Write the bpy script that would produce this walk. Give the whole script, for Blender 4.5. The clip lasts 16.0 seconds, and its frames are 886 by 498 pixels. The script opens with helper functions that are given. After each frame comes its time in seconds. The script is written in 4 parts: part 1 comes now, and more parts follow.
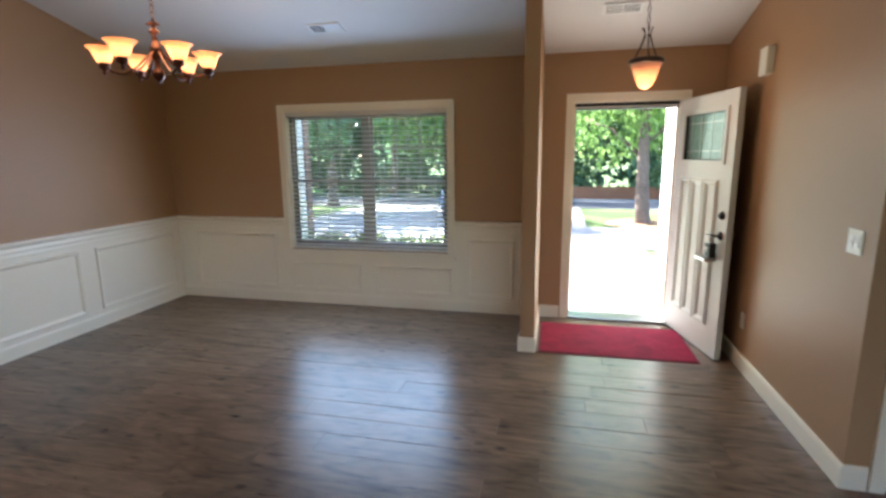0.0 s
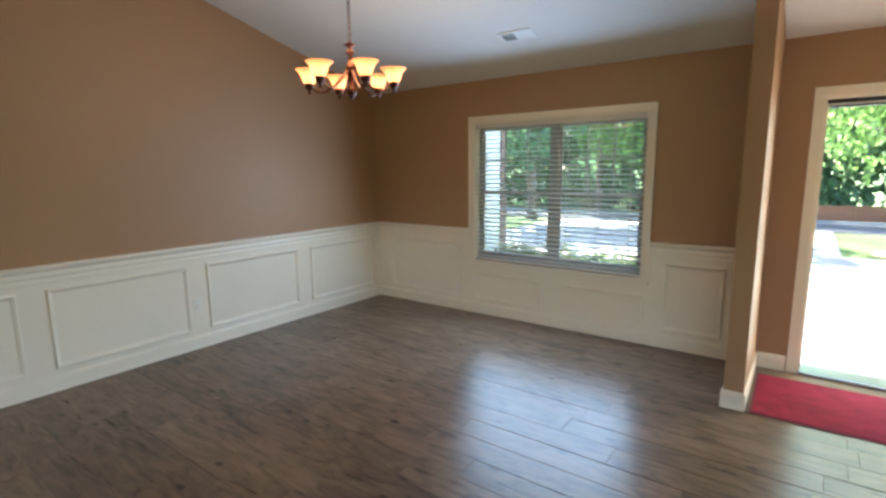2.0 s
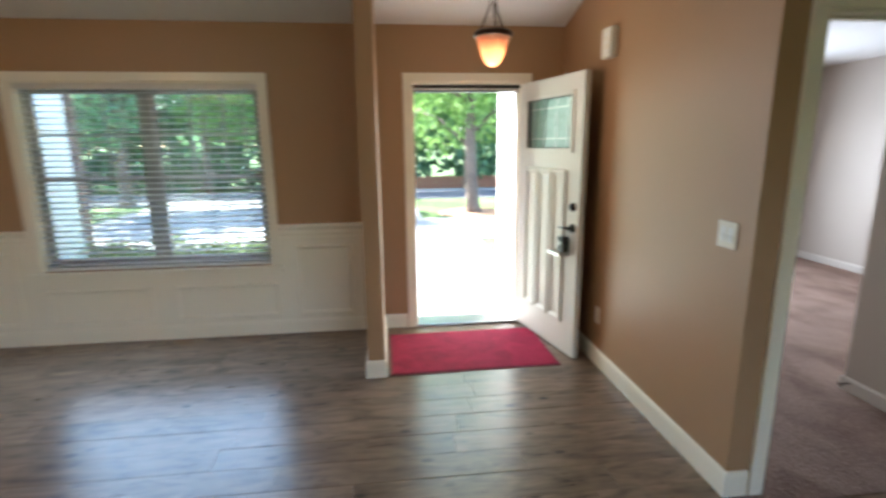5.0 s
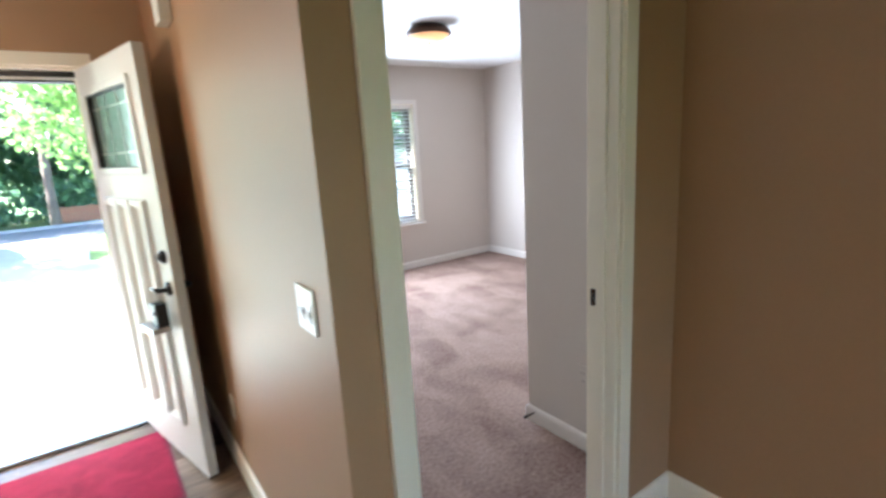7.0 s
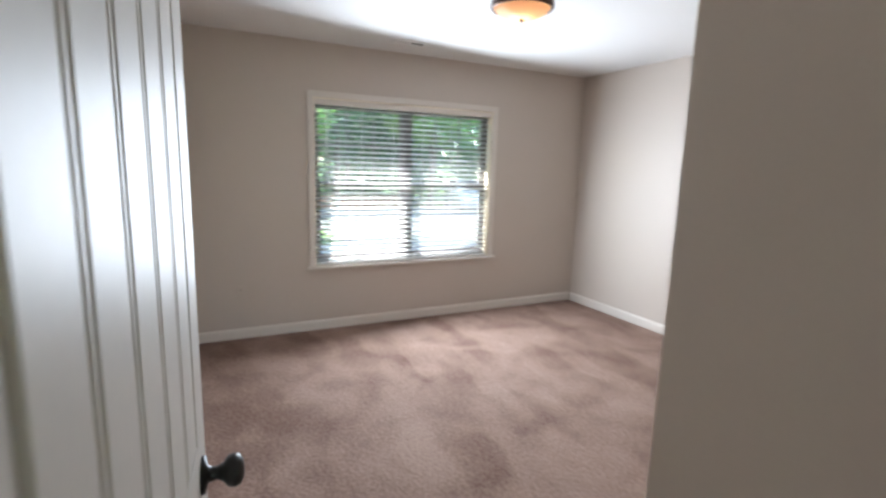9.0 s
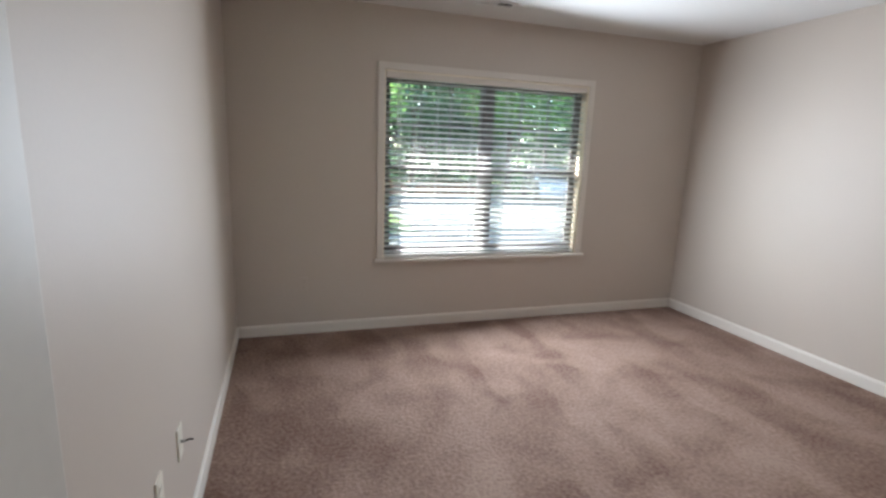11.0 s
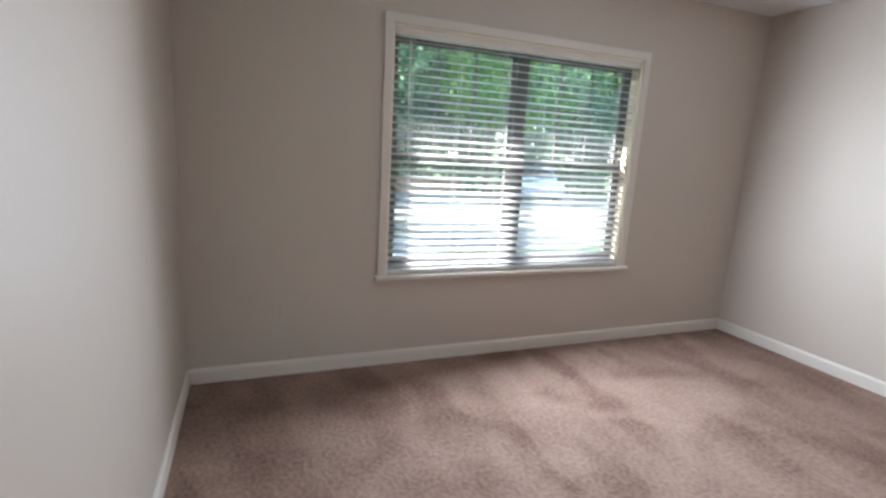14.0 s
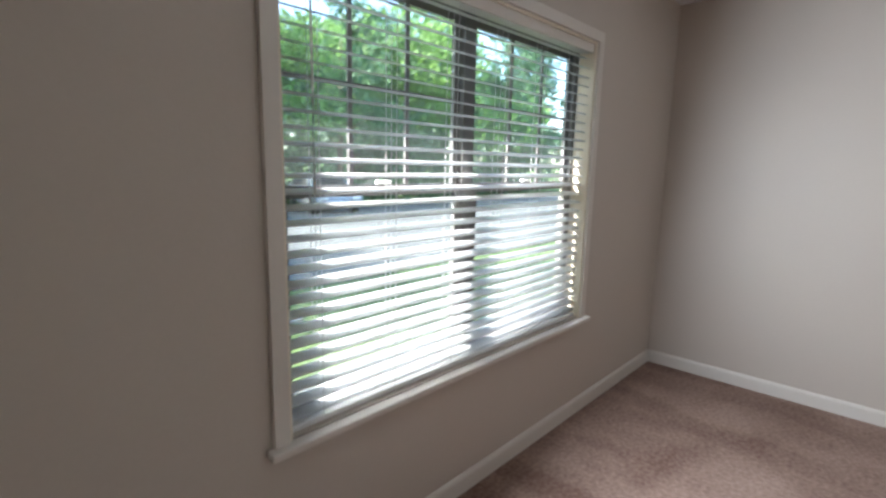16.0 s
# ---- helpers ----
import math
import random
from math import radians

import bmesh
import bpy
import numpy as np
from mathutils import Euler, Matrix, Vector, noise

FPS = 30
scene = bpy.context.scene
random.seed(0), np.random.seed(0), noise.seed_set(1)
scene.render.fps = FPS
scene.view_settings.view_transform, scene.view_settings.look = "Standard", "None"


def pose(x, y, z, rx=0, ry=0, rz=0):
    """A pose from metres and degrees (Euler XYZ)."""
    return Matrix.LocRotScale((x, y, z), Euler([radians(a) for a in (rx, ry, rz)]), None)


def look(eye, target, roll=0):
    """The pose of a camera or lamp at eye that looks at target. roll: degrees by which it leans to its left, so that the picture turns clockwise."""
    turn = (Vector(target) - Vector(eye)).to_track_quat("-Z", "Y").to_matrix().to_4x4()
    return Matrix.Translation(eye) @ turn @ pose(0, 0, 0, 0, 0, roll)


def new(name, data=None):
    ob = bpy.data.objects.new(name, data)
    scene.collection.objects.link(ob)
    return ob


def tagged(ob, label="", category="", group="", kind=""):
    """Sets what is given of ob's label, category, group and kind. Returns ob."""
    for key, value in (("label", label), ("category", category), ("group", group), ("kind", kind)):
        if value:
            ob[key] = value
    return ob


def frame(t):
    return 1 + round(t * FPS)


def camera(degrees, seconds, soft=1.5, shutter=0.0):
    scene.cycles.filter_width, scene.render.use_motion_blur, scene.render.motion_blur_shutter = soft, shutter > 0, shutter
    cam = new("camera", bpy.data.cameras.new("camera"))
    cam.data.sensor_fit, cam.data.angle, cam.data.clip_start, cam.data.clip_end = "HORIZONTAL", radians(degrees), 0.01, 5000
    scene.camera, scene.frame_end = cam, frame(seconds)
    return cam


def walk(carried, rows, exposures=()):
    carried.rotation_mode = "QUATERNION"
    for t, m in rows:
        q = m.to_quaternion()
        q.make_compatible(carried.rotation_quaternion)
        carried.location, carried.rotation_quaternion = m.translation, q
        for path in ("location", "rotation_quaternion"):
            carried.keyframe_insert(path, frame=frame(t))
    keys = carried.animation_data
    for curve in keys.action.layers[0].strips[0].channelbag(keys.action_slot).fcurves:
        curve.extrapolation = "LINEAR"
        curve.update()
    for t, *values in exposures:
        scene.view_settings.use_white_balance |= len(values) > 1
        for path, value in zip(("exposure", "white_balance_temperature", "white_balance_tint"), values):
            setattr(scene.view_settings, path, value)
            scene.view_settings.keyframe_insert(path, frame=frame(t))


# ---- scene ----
cam = camera(84.0, 16.0, soft=2.7, shutter=0.5)
PATH = [
    (0, (-1.356, -4.746, 1.574), (-1.801, -2.833, 1.199), -0.6),
    (0.5, (-1.342, -4.604, 1.578), (-1.972, -2.73, 1.274), -0.6),
    (1, (-1.327, -4.453, 1.578), (-2.247, -2.701, 1.285), 0.1),
    (1.5, (-1.297, -4.431, 1.573), (-2.378, -2.777, 1.26), -0.1),
    (2, (-1.29, -4.448, 1.563), (-2.46, -2.858, 1.243), -0.6),
    (2.5, (-1.3, -4.47, 1.559), (-2.53, -2.927, 1.233), -0.3),
    (3, (-1.263, -4.498, 1.534), (-2.537, -2.989, 1.214), -0.3),
    (3.5, (-1.204, -4.466, 1.497), (-2.44, -2.925, 1.185), -0.5),
    (4, (-1.268, -4.352, 1.509), (-2.233, -2.633, 1.173), -0.9),
    (4.5, (-1.393, -4.232, 1.52), (-1.812, -2.313, 1.143), -0.6),
    (5, (-1.453, -4.059, 1.554), (-1.233, -2.115, 1.136), -0.6),
    (5.2, (-1.345, -3.985, 1.551), (-0.964, -2.067, 1.132), -0.6),
    (7.4, (-0.239, -3.071, 1.532), (1.025, -1.576, 1.122), 0.3),
    (7.5, (-0.201, -3.017, 1.529), (1.087, -1.541, 1.124), 1.3),
    (8, (0.017, -2.816, 1.559), (1.22, -1.275, 1.139), 2.2),
    (8.5, (0.176, -2.604, 1.524), (1.26, -0.975, 1.108), 2.6),
    (8.8, (0.26, -2.439, 1.503), (1.24, -0.734, 1.137), 1.7),
    (9, (0.297, -2.344, 1.479), (1.181, -0.581, 1.147), 1.6),
    (9.2, (0.359, -2.328, 1.465), (1.118, -0.503, 1.164), 1.8),
    (11.3, (0.465, -1.809, 1.428), (1.074, 0.054, 1.029), 2.2),
    (11.5, (0.442, -1.806, 1.412), (1.06, 0.052, 1.005), 2.0),
    (12, (0.42, -1.781, 1.41), (1.081, 0.049, 0.945), 2.5),
    (12.5, (0.419, -1.694, 1.385), (1.099, 0.131, 0.929), 2.5),
    (13, (0.458, -1.494, 1.357), (1.138, 0.325, 0.878), 2.5),
    (13.5, (0.478, -1.213, 1.353), (1.164, 0.615, 0.92), 2.9),
    (14, (0.442, -0.878, 1.348), (1.168, 0.943, 0.952), 3.3),
    (14.5, (0.45, -0.526, 1.363), (1.24, 1.267, 0.959), 2.2),
    (15, (0.43, -0.078, 1.386), (1.368, 1.649, 1.012), 2.5),
    (15.5, (0.49, 0.305, 1.462), (1.663, 1.877, 1.07), 1.4),
    (16, (0.521, 0.718, 1.392), (1.968, 2.058, 1.055), 1.3),
]
walk(cam, [(t, look(eye, target, roll)) for t, eye, target, roll in PATH],
     exposures=[(0.0, 3.27, 5950, 17), (1.2, 3.27, 5950, 14), (2.4, 3.58, 6050, 12), (3.5, 3.56, 6000, 12), (4.5, 3.3, 5850, 12), (5.2, 3.55, 5750, 12), (7.4, 4.1, 5450, 12), (8.6, 4.05, 5750, 12), (9.2, 3.18, 6100, 12), (11.5, 2.98, 6150, 12), (13.0, 2.93, 6050, 12), (14.5, 3.2, 5950, 12), (15.4, 2.98, 6000, 12), (16.0, 2.6, 6050, 12)])

# ---- daylight: clear sky, sun from the front and the side ----
SUN_DIR = Vector((-0.84 * math.cos(radians(40)), 0.543 * math.cos(radians(40)), math.sin(radians(40)))).normalized()
world = bpy.data.worlds.new("sky")
scene.world = world
world.use_nodes = True
wn = world.node_tree.nodes
sky = wn.new("ShaderNodeTexSky")
sky.sky_type = "NISHITA"
sky.sun_disc = False
sky.sun_elevation = math.asin(SUN_DIR.z)
sky.sun_rotation = math.atan2(SUN_DIR.x, SUN_DIR.y)
wn["Background"].inputs["Strength"].default_value = 0.15
world.node_tree.links.new(sky.outputs[0], wn["Background"].inputs["Color"])
sun = new("sun", bpy.data.lights.new("sun", "SUN"))
sun.data.energy, sun.data.angle, sun.data.color = 5.0, radians(0.5), (1.0, 0.95, 0.86)
sun.matrix_world = look(SUN_DIR * 30, (0, 0, 0))


def lamp(name, kind, where, power, colour, size):
    ob = new(name, bpy.data.lights.new(name, kind))
    ob.data.energy, ob.data.color = power, colour
    ob.data.shadow_soft_size = size
    ob.location = where
    return ob


def sky_panel(name, where, size, power, aside, colour):
    """Daylight of a window, let in at its opening, facing into the room."""
    ob = new(name, bpy.data.lights.new(name, "AREA"))
    ob.data.shape, ob.data.size, ob.data.size_y = "RECTANGLE", size[0], size[1]
    ob.data.energy, ob.data.color, ob.data.spread = power, colour, radians(172)
    ob.matrix_world = look(where, (where[0] + aside, where[1] - 1, where[2] - 0.12))
    return ob


sky_panel("dining_window_daylight", (-3.27, -0.12, 1.31), (1.68, 1.36), 5.0, 0.0, (0.50, 0.74, 1.0))
sky_panel("front_door_daylight", (-0.81, -0.12, 1.05), (0.80, 1.9), 1.2, 0.0, (0.80, 1.0, 0.78))
sky_panel("bedroom_window_daylight", (2.08, 1.73, 1.30), (1.68, 1.36), 10.0, 0.15, (0.86, 0.94, 1.0))

# ---- plan, in metres: y runs to the street, x to the bedroom side ----
XL = -5.555            # dining room's side wall
YB = -8.2              # back of the great room
XH = 1.405             # side wall of the bedroom's entry
XR = 4.10              # bedroom's far side wall
YF = 1.95              # bedroom's front wall
YP0, YP1 = -2.287, -2.173   # partition with the bedroom door
YC = -1.475             # closet wall
HB = 2.46              # bedroom ceiling
T = 0.100              # stud wall
TX = 0.16              # outer wall
SLOPE = 0.268
RIDGE = -4.4


def roof_z(y):
    return 2.455 + SLOPE * min(-y, y - 2 * RIDGE) if y < 0 else 2.455


# ---- materials ----
def material(name, colour, rough=0.6, metal=0.0, scale=40.0, vary=0.06, bump=0.1, detail=6.0, big=1.5, coat=0.0, spec=0.5):
    """A painted or plain surface with fine grain, slow mottling and slight relief."""
    m = bpy.data.materials.new(name)
    m.use_nodes = True
    nt = m.node_tree
    b = nt.nodes["Principled BSDF"]
    b.inputs["Roughness"].default_value = rough
    b.inputs["Metallic"].default_value = metal
    b.inputs["Coat Weight"].default_value = coat
    b.inputs["Specular IOR Level"].default_value = spec
    tc = nt.nodes.new("ShaderNodeTexCoord")
    fine = nt.nodes.new("ShaderNodeTexNoise")
    fine.inputs["Scale"].default_value = scale
    fine.inputs["Detail"].default_value = detail
    slow = nt.nodes.new("ShaderNodeTexNoise")
    slow.inputs["Scale"].default_value = big
    slow.inputs["Detail"].default_value = 3
    for n in (fine, slow):
        nt.links.new(tc.outputs["Object"], n.inputs["Vector"])
    add = nt.nodes.new("ShaderNodeMath")
    add.operation = "ADD"
    nt.links.new(fine.outputs["Fac"], add.inputs[0])
    nt.links.new(slow.outputs["Fac"], add.inputs[1])
    ramp = nt.nodes.new("ShaderNodeMapRange")
    ramp.inputs["From Min"].default_value = 0.6
    ramp.inputs["From Max"].default_value = 1.4
    ramp.inputs["To Min"].default_value = 1 - vary
    ramp.inputs["To Max"].default_value = 1 + vary
    nt.links.new(add.outputs[0], ramp.inputs["Value"])
    mix = nt.nodes.new("ShaderNodeMix")
    mix.data_type, mix.blend_type = "RGBA", "MULTIPLY"
    mix.inputs["Factor"].default_value = 1
    mix.inputs["A"].default_value = (*colour, 1)
    nt.links.new(ramp.outputs[0], mix.inputs["B"])
    nt.links.new(mix.outputs["Result"], b.inputs["Base Color"])
    if bump:
        bp = nt.nodes.new("ShaderNodeBump")
        bp.inputs["Strength"].default_value = bump
        bp.inputs["Distance"].default_value = 0.004
        nt.links.new(fine.outputs["Fac"], bp.inputs["Height"])
        nt.links.new(bp.outputs[0], b.inputs["Normal"])
    return m


def glow_glass(name, colour, strength):
    """Marbled lamp glass that the bulb inside shines through."""
    m = bpy.data.materials.new(name)
    m.use_nodes = True
    nt = m.node_tree
    b = nt.nodes["Principled BSDF"]
    b.inputs["Roughness"].default_value = 0.3
    no = nt.nodes.new("ShaderNodeTexNoise")
    no.inputs["Scale"].default_value = 22
    no.inputs["Detail"].default_value = 4
    cr = nt.nodes.new("ShaderNodeValToRGB")
    cr.color_ramp.elements[0].color = (colour[0], colour[1] * 0.82, colour[2] * 0.68, 1)
    cr.color_ramp.elements[1].color = (*colour, 1)
    nt.links.new(no.outputs["Fac"], cr.inputs["Fac"])
    nt.links.new(cr.outputs[0], b.inputs["Base Color"])
    nt.links.new(cr.outputs[0], b.inputs["Emission Color"])
    b.inputs["Emission Strength"].default_value = strength
    tl = nt.nodes.new("ShaderNodeBsdfTranslucent")
    nt.links.new(cr.outputs[0], tl.inputs["Color"])
    mx = nt.nodes.new("ShaderNodeMixShader")
    mx.inputs[0].default_value = 0.72
    nt.links.new(b.outputs[0], mx.inputs[1])
    nt.links.new(tl.outputs[0], mx.inputs[2])
    nt.links.new(mx.outputs[0], nt.nodes["Material Output"].inputs["Surface"])
    return m


def bulb_glow(name, colour, strength):
    m = bpy.data.materials.new(name)
    m.use_nodes = True
    b = m.node_tree.nodes["Principled BSDF"]
    b.inputs["Base Color"].default_value = (0.9, 0.8, 0.6, 1)
    b.inputs["Emission Color"].default_value = (*colour, 1)
    b.inputs["Emission Strength"].default_value = strength
    return m


def clear_glass(name, tint=(0.93, 0.97, 0.95)):
    m = bpy.data.materials.new(name)
    m.use_nodes = True
    nt = m.node_tree
    nt.nodes.remove(nt.nodes["Principled BSDF"])
    out = nt.nodes["Material Output"]
    tr = nt.nodes.new("ShaderNodeBsdfTransparent")
    tr.inputs["Color"].default_value = (*tint, 1)
    gl = nt.nodes.new("ShaderNodeBsdfGlossy")
    gl.inputs["Roughness"].default_value = 0.02
    lw = nt.nodes.new("ShaderNodeLayerWeight")
    pw = nt.nodes.new("ShaderNodeMath")
    pw.operation = "POWER"
    pw.inputs[1].default_value = 4.0
    nt.links.new(lw.outputs["Facing"], pw.inputs[0])
    fr = nt.nodes.new("ShaderNodeMath")
    fr.operation = "MULTIPLY_ADD"
    fr.inputs[1].default_value = 0.55
    fr.inputs[2].default_value = 0.03
    nt.links.new(pw.outputs[0], fr.inputs[0])
    mx = nt.nodes.new("ShaderNodeMixShader")
    nt.links.new(fr.outputs[0], mx.inputs[0])
    nt.links.new(tr.outputs[0], mx.inputs[1])
    nt.links.new(gl.outputs[0], mx.inputs[2])
    # Glare over the view is imitated by a faint white veil in the pane.
    veil = nt.nodes.new("ShaderNodeBsdfTranslucent")
    veil.inputs["Color"].default_value = (0.80, 0.88, 0.86, 1)
    veil_mix = nt.nodes.new("ShaderNodeMixShader")
    veil_mix.inputs[0].default_value = 0.014
    nt.links.new(mx.outputs[0], veil_mix.inputs[1])
    nt.links.new(veil.outputs[0], veil_mix.inputs[2])
    nt.links.new(veil_mix.outputs[0], out.inputs["Surface"])
    return m


def plank_material():
    """Grey-brown vinyl plank: long grain, knots, a tone of its own for each plank."""
    m = bpy.data.materials.new("vinyl_plank")
    m.use_nodes = True
    nt = m.node_tree
    b = nt.nodes["Principled BSDF"]
    tc = nt.nodes.new("ShaderNodeTexCoord")
    oi = nt.nodes.new("ShaderNodeObjectInfo")
    sh = nt.nodes.new("ShaderNodeVectorMath")
    sh.operation = "MULTIPLY_ADD"
    sh.inputs[1].default_value = (1.3, 9.0, 1.0)
    cmb = nt.nodes.new("ShaderNodeCombineXYZ")
    mul = nt.nodes.new("ShaderNodeMath")
    mul.operation = "MULTIPLY"
    mul.inputs[1].default_value = 57.0
    nt.links.new(oi.outputs["Random"], mul.inputs[0])
    for i in range(3):
        nt.links.new(mul.outputs[0], cmb.inputs[i])
    nt.links.new(tc.outputs["Object"], sh.inputs[0])
    nt.links.new(cmb.outputs[0], sh.inputs[2])
    grain = nt.nodes.new("ShaderNodeTexNoise")
    grain.inputs["Scale"].default_value = 3.2
    grain.inputs["Detail"].default_value = 9
    grain.inputs["Roughness"].default_value = 0.62
    grain.inputs["Distortion"].default_value = 0.6
    nt.links.new(sh.outputs[0], grain.inputs["Vector"])
    cr = nt.nodes.new("ShaderNodeValToRGB")
    e = cr.color_ramp.elements
    e[0].position, e[0].color = 0.31, (0.046, 0.027, 0.016, 1)
    e[1].position, e[1].color = 0.68, (0.265, 0.178, 0.118, 1)
    mid = cr.color_ramp.elements.new(0.45)
    mid.color = (0.150, 0.097, 0.061, 1)
    blot = nt.nodes.new("ShaderNodeTexNoise")
    blot.inputs["Scale"].default_value = 1.5
    blot.inputs["Detail"].default_value = 3
    blot.inputs["Distortion"].default_value = 1.4
    bs = nt.nodes.new("ShaderNodeVectorMath")
    bs.operation = "MULTIPLY_ADD"
    bs.inputs[1].default_value = (2.2, 6.5, 1.0)
    nt.links.new(tc.outputs["Object"], bs.inputs[0])
    nt.links.new(cmb.outputs[0], bs.inputs[2])
    nt.links.new(bs.outputs[0], blot.inputs["Vector"])
    both = nt.nodes.new("ShaderNodeMix")
    both.data_type = "FLOAT"
    both.inputs["Factor"].default_value = 0.55
    nt.links.new(grain.outputs["Fac"], both.inputs["A"])
    nt.links.new(blot.outputs["Fac"], both.inputs["B"])
    nt.links.new(both.outputs["Result"], cr.inputs["Fac"])
    vor = nt.nodes.new("ShaderNodeTexVoronoi")
    vor.inputs["Scale"].default_value = 1.0
    vs = nt.nodes.new("ShaderNodeVectorMath")
    vs.operation = "MULTIPLY_ADD"
    vs.inputs[1].default_value = (3.6, 6.2, 0.0)
    nt.links.new(tc.outputs["Object"], vs.inputs[0])
    nt.links.new(cmb.outputs[0], vs.inputs[2])
    nt.links.new(vs.outputs[0], vor.inputs["Vector"])
    knot = nt.nodes.new("ShaderNodeMapRange")
    knot.inputs["From Min"].default_value = 0.05
    knot.inputs["From Max"].default_value = 0.15
    knot.inputs["To Min"].default_value = 0.22
    knot.inputs["To Max"].default_value = 1.0
    nt.links.new(vor.outputs["Distance"], knot.inputs["Value"])
    kx = nt.nodes.new("ShaderNodeMix")
    kx.data_type, kx.blend_type = "RGBA", "MULTIPLY"
    kx.inputs["Factor"].default_value = 1
    nt.links.new(cr.outputs[0], kx.inputs["A"])
    nt.links.new(knot.outputs[0], kx.inputs["B"])
    tone = nt.nodes.new("ShaderNodeMapRange")
    tone.inputs["To Min"].default_value = 0.84
    tone.inputs["To Max"].default_value = 1.16
    nt.links.new(oi.outputs["Random"], tone.inputs["Value"])
    mx = nt.nodes.new("ShaderNodeMix")
    mx.data_type, mx.blend_type = "RGBA", "MULTIPLY"
    mx.inputs["Factor"].default_value = 1
    nt.links.new(kx.outputs["Result"], mx.inputs["A"])
    nt.links.new(tone.outputs[0], mx.inputs["B"])
    nt.links.new(mx.outputs["Result"], b.inputs["Base Color"])
    rr = nt.nodes.new("ShaderNodeMapRange")
    rr.inputs["To Min"].default_value = 0.24
    rr.inputs["To Max"].default_value = 0.34
    b.inputs["Specular IOR Level"].default_value = 0.36
    nt.links.new(grain.outputs["Fac"], rr.inputs["Value"])
    nt.links.new(rr.outputs[0], b.inputs["Roughness"])
    bp = nt.nodes.new("ShaderNodeBump")
    bp.inputs["Strength"].default_value = 0.07
    bp.inputs["Distance"].default_value = 0.002
    nt.links.new(grain.outputs["Fac"], bp.inputs["Height"])
    nt.links.new(bp.outputs[0], b.inputs["Normal"])
    return m


def patchy(name, low, high, scale, rough=0.9, fine=60.0, bump=0.5, dist=0.01, warp=1.2, share=0.35):
    """Carpet, lawn, mulch: two tones in patches, with fine fibres over them."""
    m = bpy.data.materials.new(name)
    m.use_nodes = True
    nt = m.node_tree
    b = nt.nodes["Principled BSDF"]
    b.inputs["Roughness"].default_value = rough
    b.inputs["Specular IOR Level"].default_value = 0.2
    tc = nt.nodes.new("ShaderNodeTexCoord")
    a = nt.nodes.new("ShaderNodeTexNoise")
    a.inputs["Scale"].default_value = scale
    a.inputs["Detail"].default_value = 5
    a.inputs["Distortion"].default_value = warp
    f = nt.nodes.new("ShaderNodeTexNoise")
    f.inputs["Scale"].default_value = fine
    f.inputs["Detail"].default_value = 6
    for n in (a, f):
        nt.links.new(tc.outputs["Object"], n.inputs["Vector"])
    s = nt.nodes.new("ShaderNodeMix")
    s.data_type = "FLOAT"
    s.inputs["Factor"].default_value = share
    nt.links.new(a.outputs["Fac"], s.inputs["A"])
    nt.links.new(f.outputs["Fac"], s.inputs["B"])
    cr = nt.nodes.new("ShaderNodeValToRGB")
    cr.color_ramp.elements[0].position, cr.color_ramp.elements[0].color = 0.36, (*low, 1)
    cr.color_ramp.elements[1].position, cr.color_ramp.elements[1].color = 0.64, (*high, 1)
    nt.links.new(s.outputs["Result"], cr.inputs["Fac"])
    nt.links.new(cr.outputs[0], b.inputs["Base Color"])
    bp = nt.nodes.new("ShaderNodeBump")
    bp.inputs["Strength"].default_value = bump
    bp.inputs["Distance"].default_value = dist
    nt.links.new(f.outputs["Fac"], bp.inputs["Height"])
    nt.links.new(bp.outputs[0], b.inputs["Normal"])
    return m


def carpet_material(low, high):
    """Cut pile carpet: brushed strokes with soft borders, tread patches, tufts."""
    m = patchy("carpet", low, high, 2.4, 0.95, 48, 0.9, 0.012, 0.6, 0.5)
    nt = m.node_tree
    tc = next(n for n in nt.nodes if n.type == "TEX_COORD")
    ramp = next(n for n in nt.nodes if n.type == "VALTORGB")
    old = ramp.inputs["Fac"].links[0].from_socket
    wob = nt.nodes.new("ShaderNodeTexNoise")
    wob.inputs["Scale"].default_value = 2.4
    wob.inputs["Detail"].default_value = 4
    nt.links.new(tc.outputs["Object"], wob.inputs["Vector"])
    add = nt.nodes.new("ShaderNodeMix")
    add.data_type, add.blend_type = "RGBA", "ADD"
    add.inputs["Factor"].default_value = 0.25
    nt.links.new(tc.outputs["Object"], add.inputs["A"])
    nt.links.new(wob.outputs["Color"], add.inputs["B"])
    mp = nt.nodes.new("ShaderNodeMapping")
    mp.inputs["Rotation"].default_value = (0, 0, radians(-28))
    mp.inputs["Scale"].default_value = (5.5, 1.5, 1.0)
    nt.links.new(add.outputs["Result"], mp.inputs["Vector"])
    vo = nt.nodes.new("ShaderNodeTexVoronoi")
    vo.feature = "SMOOTH_F1"
    vo.inputs["Scale"].default_value = 1.0
    vo.inputs["Smoothness"].default_value = 0.45
    nt.links.new(mp.outputs[0], vo.inputs["Vector"])
    sp = nt.nodes.new("ShaderNodeSeparateColor")
    nt.links.new(vo.outputs["Color"], sp.inputs[0])
    both = nt.nodes.new("ShaderNodeMix")
    both.data_type = "FLOAT"
    both.inputs["Factor"].default_value = 0.12
    nt.links.new(old, both.inputs["A"])
    nt.links.new(sp.outputs[0], both.inputs["B"])
    nt.links.new(both.outputs["Result"], ramp.inputs["Fac"])
    return m


